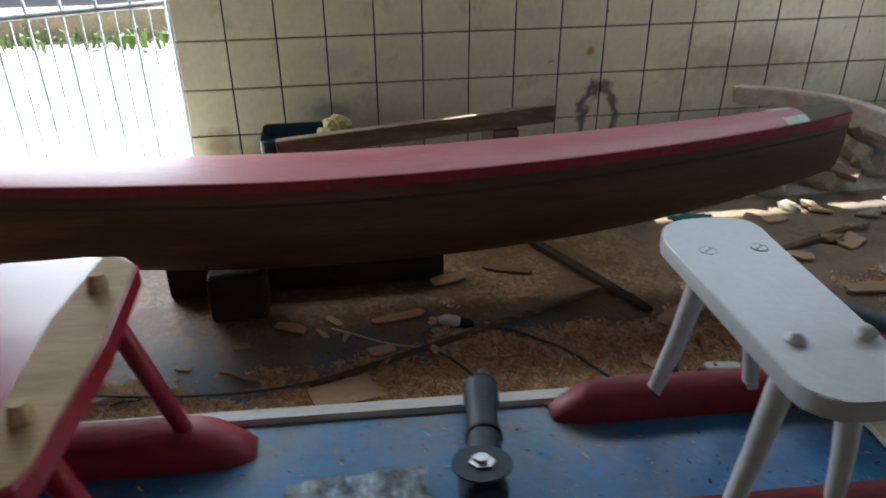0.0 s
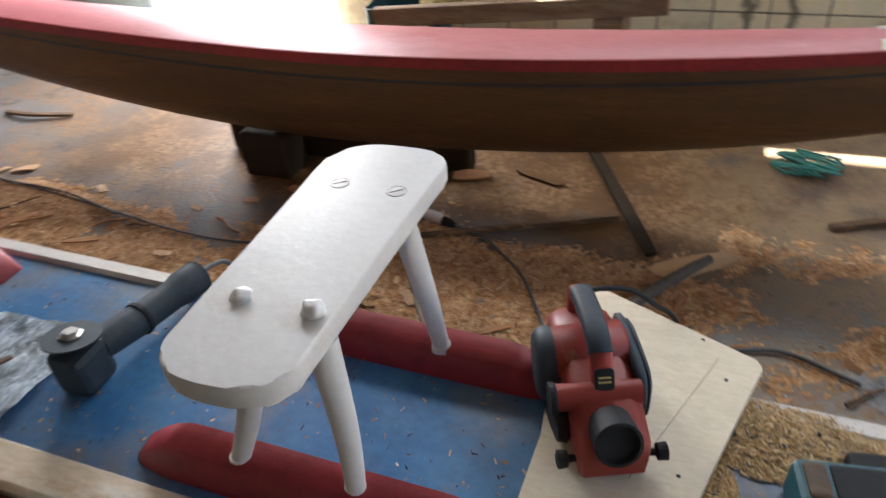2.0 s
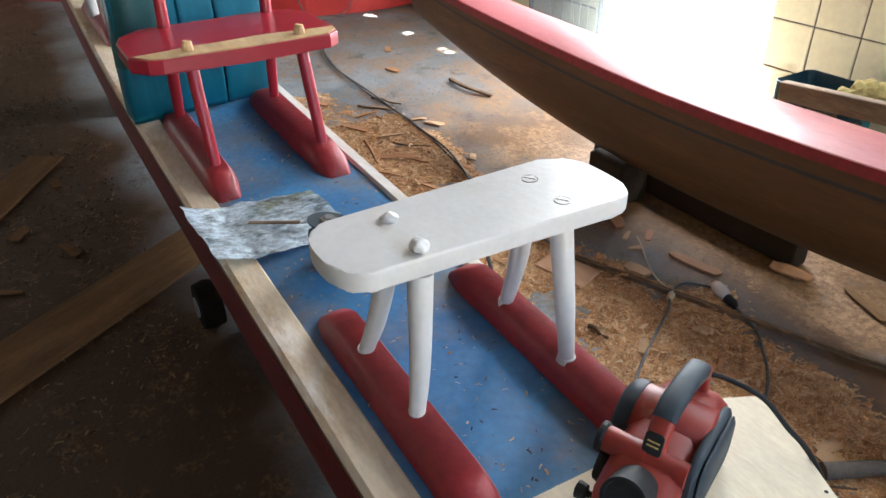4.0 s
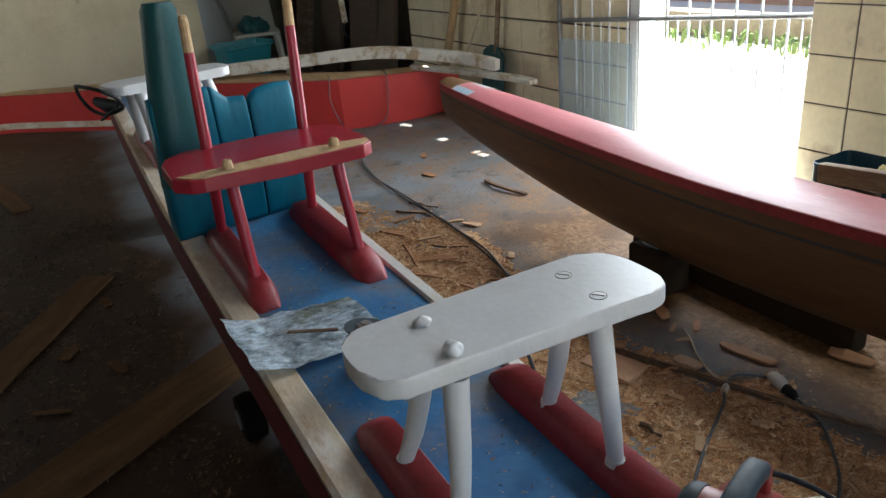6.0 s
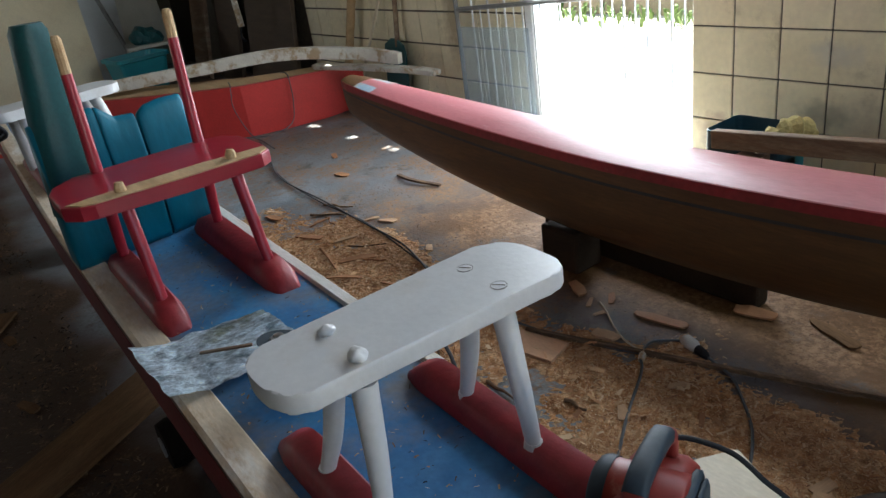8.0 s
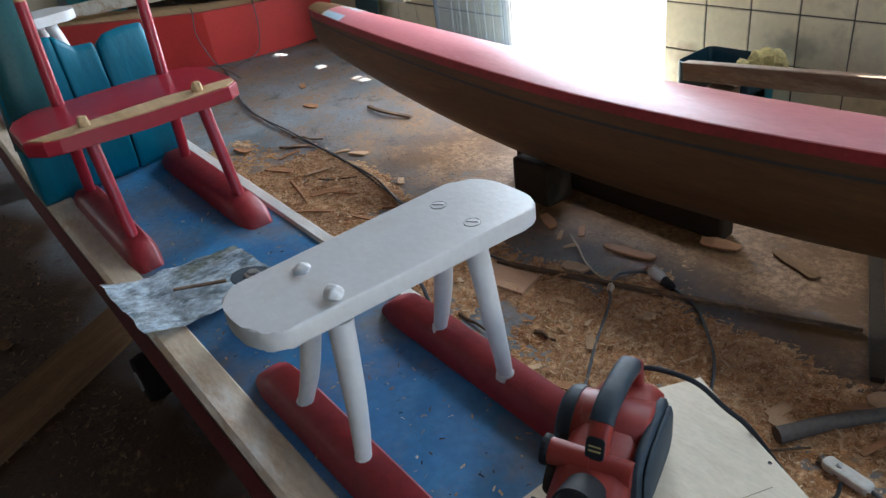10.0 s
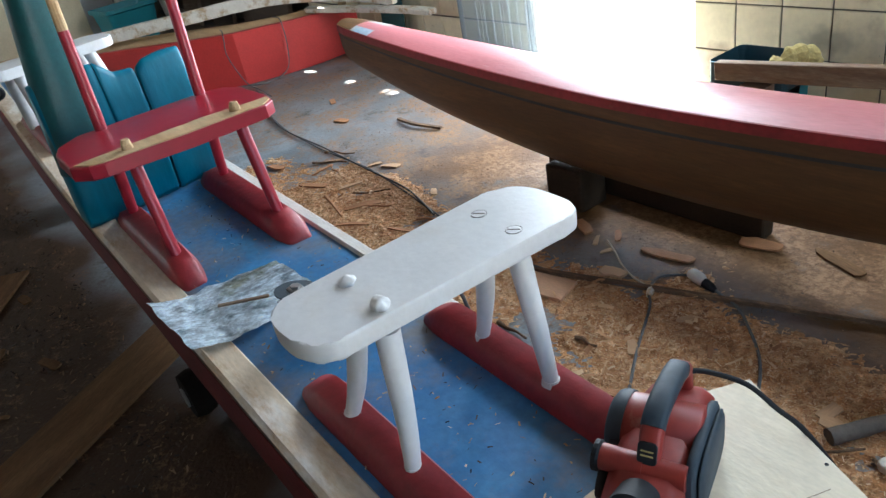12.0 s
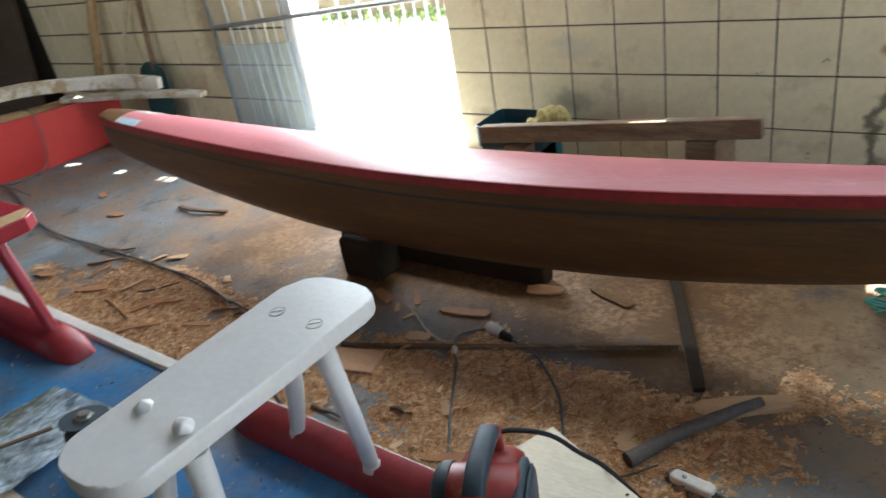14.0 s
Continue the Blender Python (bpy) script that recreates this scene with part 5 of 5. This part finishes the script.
def sawdust_layer():
    verts, faces = [], []
    nx, ny = 520, 130
    for i in range(nx + 1):
        for k in range(ny + 1):
            x, y = -1.7 + 5.1 * i / nx, -2.2 + 1.3 * k / ny
            e = 0.004 * noise.noise(Vector((x * 60, y * 60, 0.3))) + 0.0025 * noise.noise(Vector((x * 130, y * 130, 1.3)))
            verts.append((x, y, dust_height(x, y) + e if 0 < i < nx and 0 < k < ny else -0.01))
    for i in range(nx):
        for k in range(ny):
            a = i * (ny + 1) + k
            q = (a, a + ny + 1, a + ny + 2, a + 1)
            if max(verts[v][2] for v in q) > -0.002:
                faces.append(q)
    me = bpy.data.meshes.new("sawdust")
    me.from_pydata(verts, [], faces)
    me.materials.append(M_SAW)
    return tagged(new("sawdust", me), "drifts of orange-brown sawdust lying on the concrete floor", "sawdust", kind="stuff")


sawdust_layer()


def chip(x, y, l, w, a, material, label):
    """A flat split flake of wood with ragged ends, a little bent along its length."""
    rng = random.Random(int(x * 1000) + int(y * 777))
    h = min(0.011, max(0.004, w * 0.16))
    bend = rng.uniform(0.0, 0.05) * l
    lean = rng.uniform(-0.14, 0.14)
    taper = rng.uniform(0.45, 0.95), rng.uniform(0.7, 1.0)
    secs = []
    for i, u in enumerate((-1, -0.82, -0.3, 0.25, 0.86, 1)):
        k = taper[0] + (taper[1] - taper[0]) * (u + 1) / 2 + (0.12 if i in (2, 3) else 0)
        lo, hi = -w / 2 * k * rng.uniform(0.8, 1.1), w / 2 * k * rng.uniform(0.8, 1.1)
        if i in (0, 5):
            lo, hi = lo * rng.uniform(0.2, 0.9), hi * rng.uniform(0.5, 1.0)
        z = bend * (1 - u * u) + 0.001 + abs(lean) * w / 2
        secs.append([Vector((u * l / 2, lo, z + lo * lean)), Vector((u * l / 2, hi, z + hi * lean)), Vector((u * l / 2, hi, z + h * rng.uniform(0.5, 1) + hi * lean)), Vector((u * l / 2, lo, z + h * rng.uniform(0.7, 1) + lo * lean))])
    ob = part("wood_chip", loft(secs, True), material)
    ob.matrix_world = pose(x, y, 0.001 + max(0.0, dust_height(x, y)), 0, 0, a)
    return tagged(ob, label, "wood chip", "wood chips")


CHIPS = ((0.764, -1.216, 0.17, 0.045, 12, 0), (0.438, -1.231, 0.1, 0.045, -25, 0), (0.567, -1.209, 0.07, 0.025, -50, 0), (0.701, -1.388, 0.08, 0.06, 10, 1), (1.16, -0.98, 0.17, 0.05, -20, 2), (0.6, -1.3, 0.05, 0.02, 70, 1), (0.53, -1.27, 0.06, 0.018, -60, 1),
         (-0.639, -1.3, 0.09, 0.04, 30, 1), (-0.72, -1.33, 0.07, 0.03, 70, 1), (-0.55, -1.38, 0.1, 0.03, 10, 1), (-0.9, -1.5, 0.12, 0.03, 100, 0), (-0.4, -1.6, 0.15, 0.03, 60, 0), (-0.1, -1.62, 0.12, 0.02, 20, 0), (0.35, -1.75, 0.14, 0.025, -10, 0), (0.6, -1.57, 0.08, 0.025, 12, 1),
         (1.43, -1.54, 0.06, 0.03, 80, 1), (1.45, -1.57, 0.05, 0.03, 10, 1), (1.645, -1.325, 0.23, 0.075, 32, 1), (1.08, -1.78, 0.14, 0.03, 25, 0), (0.97, -1.63, 0.06, 0.03, -40, 1), (1.2, -1.7, 0.12, 0.018, 35, 0), (2.3, -1.3, 0.17, 0.06, -5, 1), (2.45, -0.98, 0.12, 0.07, 30, 1), (2.2, -1.05, 0.1, 0.06, -30, 1), (2.65, -1.1, 0.14, 0.08, 60, 1),
         (1.62, -1.5, 0.09, 0.02, 75, 0), (1.55, -1.42, 0.08, 0.025, 35, 0), (0.95, -1.02, 0.12, 0.05, 15, 0), (0.85, -0.95, 0.06, 0.03, 50, 0), (0.3, -1.3, 0.05, 0.03, 15, 0), (0.15, -1.38, 0.05, 0.02, -15, 1), (-0.25, -1.35, 0.06, 0.03, -35, 1), (-1.4, -1.1, 0.09, 0.05, 20, 0), (-1.75, -0.95, 0.09, 0.04, -20, 0), (2.28, -0.76, 0.1, 0.06, 5, 1), (2.5, -0.72, 0.09, 0.05, -20, 1), (-0.78, -1.62, 0.14, 0.04, 30, 0), (-0.95, -1.42, 0.16, 0.02, 55, 1), (-0.62, -1.52, 0.11, 0.035, 80, 1), (-0.3, -1.72, 0.16, 0.018, 40, 0), (-1.15, -1.62, 0.1, 0.05, 15, 0), (0.05, -1.7, 0.1, 0.025, 65, 0), (0.2, -1.62, 0.06, 0.03, 5, 1), (1.5, -1.72, 0.12, 0.02, 30, 0), (1.0, -1.45, 0.05, 0.025, 60, 1), (-0.35, -2.82, 0.1, 0.04, 20, 2), (-0.55, -2.95, 0.09, 0.05, -30, 2), (-0.2, -3.02, 0.12, 0.025, 60, 2), (-0.9, -2.8, 0.08, 0.04, 10, 2))
M_CHIPA = mat("reddish_wood_chip", (0.36, 0.17, 0.075), 0.75, var=0.25, scale=14, bump=0.3, stretch=(0.6, 4, 4))
M_CHIPB = mat("pale_wood_chip", (0.46, 0.29, 0.16), 0.75, var=0.2, scale=14, bump=0.3, stretch=(0.6, 4, 4))
# third chip colour is the darkened one, for chips in shade
for x, y, l, w, a, k in CHIPS:
    chip(x, y, l, w, a, (M_CHIPA, M_CHIPB, M_DIMBOARD)[k], ("reddish split wood chip on the floor", "pale split wood chip on the floor", "wood chip coloured darker for the shaded floor")[k])


def twigs():
    """Split sticks and bark strips strewn between the boats."""
    rng = random.Random(41)
    for i in range(26):
        x, y = (rng.uniform(-1.2, 0.5), rng.uniform(-1.95, -1.35)) if i < 17 else (rng.uniform(0.6, 2.4), rng.uniform(-1.9, -1.3))
        l, a = rng.uniform(0.07, 0.24), rng.uniform(-0.7, 0.9)
        d = Vector((math.cos(a), math.sin(a), 0))
        z = max(0.0, dust_height(x, y)) + 0.005
        pts = [Vector((x, y, z)) + d * l * (k / 3 - 0.5) + Vector((0, 0, 0.006 * rng.random())) + Vector((-d.y, d.x, 0)) * rng.uniform(-0.008, 0.008) for k in range(4)]
        r = rng.uniform(0.0035, 0.007)
        ob = part("twig", tube(smooth_path(pts, 3), [r * (1 - 0.05 * k) for k in range(10)], 6, wob=0.35), M_STRIP if i % 3 else M_CHIPA)
        tagged(ob, "dark split stick lying in the sawdust" if i % 3 else "reddish split stick lying in the sawdust", "stick", "split sticks")


twigs()


def flakes(name, label, count, place, size, material, seed):
    """Curled shavings and crumbs strewn over a surface, as one mesh."""
    rng = random.Random(seed)
    verts, faces = [], []
    made = 0
    while made < count:
        p = place(rng)
        if p is None:
            continue
        x, y, z = p
        made += 1
        l, w = size * rng.uniform(0.4, 1.6), size * rng.uniform(0.12, 0.45)
        a, tilt, roll = rng.uniform(0, 6.28), rng.uniform(-0.45, 0.45), rng.uniform(-0.6, 0.6)
        ca, sa = math.cos(a), math.sin(a)
        curl = rng.uniform(-0.3, 0.5)
        n = len(verts)
        for i in range(3):
            u = i - 1
            for s in (-1, 1):
                lx, ly = u * l / 2, s * w / 2
                lz = abs(tilt * l / 2) + u * l / 2 * tilt + abs(roll * w / 2) + s * w / 2 * roll + curl * l * 0.3 * (1 - u * u) + 0.001
                verts.append((x + lx * ca - ly * sa, y + lx * sa + ly * ca, z + max(0.0008, lz)))
        faces += [(n, n + 2, n + 3, n + 1), (n + 2, n + 4, n + 5, n + 3)]
    me = bpy.data.meshes.new(name)
    me.from_pydata(verts, [], faces)
    me.materials.append(material)
    return tagged(new(name, me), label, "shavings", kind="stuff")


def island_material(name, cols):
    m = bpy.data.materials.new(name)
    m.use_nodes = True
    N, L = m.node_tree.nodes, m.node_tree.links
    b = N["Principled BSDF"]
    b.inputs["Roughness"].default_value = 0.8
    g = N.new("ShaderNodeNewGeometry")
    r = N.new("ShaderNodeValToRGB")
    els = r.color_ramp.elements
    els[0].color, els[1].color = (*cols[0], 1), (*cols[-1], 1)
    for i, c in enumerate(cols[1:-1]):
        els.new((i + 1) / (len(cols) - 1)).color = (*c, 1)
    L.new(g.outputs["Random Per Island"], r.inputs["Fac"])
    L.new(r.outputs[0], b.inputs["Base Color"])
    return m


M_SHAV = island_material("mixed_shavings", ((0.24, 0.105, 0.043), (0.42, 0.22, 0.1), (0.5, 0.285, 0.14), (0.56, 0.35, 0.185), (0.68, 0.5, 0.32)))
M_SHAVP = island_material("pale_shavings", ((0.42, 0.25, 0.11), (0.55, 0.37, 0.18), (0.66, 0.49, 0.28)))
M_SOIL = island_material("dark_soil_crumbs", ((0.015, 0.009, 0.006), (0.03, 0.018, 0.01), (0.06, 0.035, 0.02), (0.2, 0.12, 0.06)))
M_DIRT = island_material("dark_dirt_crumbs", ((0.04, 0.02, 0.01), (0.08, 0.04, 0.018), (0.14, 0.07, 0.03), (0.26, 0.15, 0.08)))


def dust_field(x, y):
    return noise.noise(Vector((x * 1.5, y * 2.2, 7.7))) + 0.6 * noise.noise(Vector((x * 4.5, y * 5.0, 2.2)))


def on_floor(rng):
    x, y = rng.uniform(-1.6, 3.3), rng.uniform(-2.1, -1.0)
    h = dust_height(x, y)
    if rng.random() > 0.22 + h * 140:
        return None
    return x, y, max(0.0, h) + 0.001


def on_floor_thin(rng):
    x, y = rng.uniform(-3.5, 3.4), rng.uniform(-1.4, -0.5)
    return (x, y, 0.0) if rng.random() < 0.25 + 0.6 * dust_field(x * 1.3, y) else None


def on_floor_south(rng):
    x, y = rng.uniform(-3.5, 1.2), rng.uniform(-4.0, -2.6)
    return (x, y, 0.0) if rng.random() < 0.3 + 0.7 * dust_field(x * 1.3, y) else None


def on_deck_pile(rng):
    x, y = rng.uniform(1.63, 1.95), rng.uniform(-2.4, -2.13)
    cx = 1.68 + 0.28 * (y + 2.36)
    d = math.hypot((x - 1.74) / 0.14, (y + 2.17) / 0.075)
    d2 = math.hypot((x - 1.66) / 0.05, (y + 2.33) / 0.13)
    k = max(1.15 - d, 1.1 - d2) + 0.25 * noise.noise(Vector((x * 25, y * 25, 1)))
    if k < 0:
        return None
    return x, y, deck_z(x) + rng.random() * 0.016 * min(1, k)


def on_deck(rng):
    x, y = rng.uniform(-0.2, 2.6), rng.uniform(-2.49, -2.14)
    return x, y, deck_z(x) + 0.0005


FLOOR_STUFF = ("tan wood shavings and sawdust strewn on the floor", "larger curled shavings among the sawdust", "fine sawdust scattered by the long hull", "dark dirt and crumbs on the floor", "long split shavings among the sawdust")
flakes("wood_shavings", "long split shavings among the sawdust", 380, on_floor, 0.028, M_SHAV, 23)
flakes("wood_shavings", "tan wood shavings and sawdust strewn on the floor", 42000, on_floor, 0.0078, M_SHAV, 3)
flakes("wood_shavings", "larger curled shavings among the sawdust", 3400, on_floor, 0.015, M_SHAV, 13)
flakes("wood_shavings", "fine sawdust scattered by the long hull", 9000, on_floor_thin, 0.006, M_DIRT, 4)
flakes("dirt_crumbs", "dark dirt and crumbs on the floor", 13000, on_floor_south, 0.013, M_SOIL, 5)
flakes("wood_shavings", "heap of pale fresh shavings on the deck", 8500, on_deck_pile, 0.007, M_SHAVP, 6)
flakes("wood_crumbs", "small crumbs of wood on the blue deck", 700, on_deck, 0.007, M_SHAV, 7)
flakes("dirt_crumbs", "dark crumbs of dirt on the blue deck", 520, on_deck, 0.0055, M_SOIL, 17)


def rubble():
    rng = random.Random(11)
    for i in range(34):
        x = rng.uniform(2.25, 3.7)
        y = rng.uniform(-0.5, -0.08)
        s = rng.uniform(0.04, 0.11)
        bm = bmesh.new()
        bmesh.ops.create_icosphere(bm, subdivisions=2, radius=s)
        for v in bm.verts:
            v.co *= 1 + 0.35 * noise.noise(v.co * 14 + Vector((i, 0, 0)))
            v.co.z *= 0.7
        ob = part("rubble_stone", bm, M_ROCK)
        ob.matrix_world = pose(x, y, s * 0.55 + (0.1 if (y > -0.25) else 0.0), rng.uniform(-20, 20), rng.uniform(-20, 20), rng.uniform(0, 360))
        tagged(ob, "rough pale stone in the rubble heap", "stone", "rubble stones")
    for i in range(30):
        x, y, s = rng.uniform(2.2, 3.1), rng.uniform(-1.2, -0.62), rng.uniform(0.012, 0.04)
        bm = bmesh.new()
        bmesh.ops.create_icosphere(bm, subdivisions=1, radius=s)
        for v in bm.verts:
            v.co *= 1 + 0.7 * noise.noise(v.co * 24 + Vector((i * 3.0, 1, 0)))
            v.co.x *= 1.5
            v.co.z *= 0.5
        ob = part("rubble_stone", bm, M_CLOD if i % 4 else M_ROCK)
        ob.matrix_world = pose(x, y, s * 0.35, rng.uniform(-15, 15), rng.uniform(-15, 15), rng.uniform(0, 360))
        tagged(ob, "small crumbled lump lying on the dusty floor", "stone", "rubble stones")
    bm = bmesh.new()
    secs = []
    for i in range(15):
        x = 2.2 + 1.6 * i / 14
        secs.append([Vector((x, -0.55 + 0.55 * k / 8 + 0.02 * noise.noise(Vector((x * 5, k, 0))), 0.002 + 0.24 * (k / 8) ** 1.3 * (0.7 + 0.4 * noise.noise(Vector((x * 4, k * 0.7, 3)))) * min(1, i / 3))) for k in range(9)])
    ob = part("earth_heap", loft(secs, False), M_ROCK, smooth=True)
    tagged(ob, "heap of pale earth and rubble against the wall", "rubble heap", kind="stuff")
    for i, (x, y, z, l, a, b_) in enumerate(((2.33, -0.42, 0.16, 0.28, 60, 35), (2.55, -0.35, 0.2, 0.3, -20, 15), (2.8, -0.3, 0.22, 0.35, 30, 10), (2.65, -0.5, 0.1, 0.25, -45, 8), (3.0, -0.42, 0.16, 0.3, 10, 12))):
        bm = box(-l / 2, l / 2, -0.035, 0.035, -0.015, 0.015, 0.003)
        ob = part("timber_offcut", bm, M_BAREWOOD if i in (0, 2) else M_BROWNPLANK if i < 5 else M_OLDWHITE)
        ob.matrix_world = pose(x, y, z, 10, b_, a)
        tagged(ob, "sawn timber offcut thrown on the rubble", "offcut", "timber offcuts")


rubble()


def netting():
    rng = random.Random(2)
    bm = bmesh.new()
    for i in range(9):
        c = [(1.93 + rng.uniform(-0.1, 0.1), -0.78 + rng.uniform(-0.06, 0.06), rng.uniform(0.004, 0.045)) for _ in range(5)]
        tube(smooth_path(c, 5), 0.004, 5, bm)
    return tagged(part("net_tangle", bm, M_NET), "tangle of green netting on the floor", "netting")


netting()
wires = thing("hanging_wires", "thin dark wires hanging over the red hull", "wire")
part("strand", tube(smooth_path([(-2.83, -1.08, 0.345), (-2.74, -1.105, 0.345), (-2.7, -1.125, 0.3), (-2.7, -1.135, 0.21), (-2.69, -1.1, 0.08), (-2.6, -1.087, 0.01), (-2.4, -1.1, 0.01), (-2.18, -1.13, 0.01)], 6), 0.004, 6), M_CABLE, wires)
part("strand", tube(smooth_path([(-2.76, -0.73, 0.34), (-2.64, -0.744, 0.345), (-2.61, -0.745, 0.3), (-2.61, -0.75, 0.15), (-2.6, -0.8, 0.02), (-2.5, -1.0, 0.01), (-2.62, -1.12, 0.01)], 6), 0.004, 6), M_CABLE, wires)

# ---- wall tiles ----
TILE = bpy.data.meshes.new("tile")
bm = box(-0.0972, 0.0972, -0.007, 0.0, -0.0972, 0.0972, 0.0022, 1)
bm.to_mesh(TILE)
bm.free()
TILE.materials.append(M_TILE)
rng = random.Random(8)
TILE_Z = 0.086
for row in range(5):
    for i in range(17):
        ob = new("tile", TILE)
        ob.parent = wall_n
        ob.matrix_world = pose(0.1 + 0.2 * i, -0.0005 - rng.uniform(0, 0.0012), TILE_Z + 0.2 * row, rng.uniform(-0.25, 0.25), rng.uniform(-0.3, 0.3), rng.uniform(-0.25, 0.25))
    for i in range(13):
        ob = new("tile", TILE)
        ob.parent = wall_n
        ob.matrix_world = pose(-1.16 - 0.2 * i, -0.0005 - rng.uniform(0, 0.0012), TILE_Z + 0.02 + 0.205 * row, rng.uniform(-0.25, 0.25), rng.uniform(-0.3, 0.3), rng.uniform(-0.25, 0.25))


# ---- boards on the dim side ----
for cx, cy, l, w, a, mt, lb in ((0.06, -2.85, 1.1, 0.2, -58, M_DIMBOARD, "brown board lying on the dirty floor"), (-0.75, -3.05, 1.0, 0.14, 150, M_DIMBOARD, "dark plank lying on the dirty floor"), (-3.1, -3.2, 1.3, 0.1, 12, M_DIMBOARD, "dark batten lying on the dirty floor")):
    bm = box(-l / 2, l / 2, -w / 2, w / 2, 0.001, 0.014, 0.002)
    ob = part("floor_board", bm, mt)
    ob.matrix_world = pose(cx, cy, 0.0, 0, 0, a)
    tagged(ob, lb, "board", "loose floor boards")


# ---- settle what lies on the floor ----
ON_FLOOR = ("long_cable", "loop_cable", "pale_flex", "switch_lead", "cable_joint", "cable_plug", "inline_switch", "plywood_scrap", "branch", "dark_batten", "thin_batten", "sawdust", "wood_chip", "rubble_stone", "earth_heap", "timber_offcut", "net_tangle", "floor_board", "roller", "plywood_sheet", "sheet_prop", "dark_rod", "plastic_chair", "low_platform", "cloth", "plastic_bin", "leaning_board", "leaning_offcut", "spade", "twig")
for ob in list(scene.objects):
    if ob.parent is None and (ob.name.split(".")[0] in ON_FLOOR or ob.get("label", "") in FLOOR_STUFF):
        ob.location.z += FLOOR
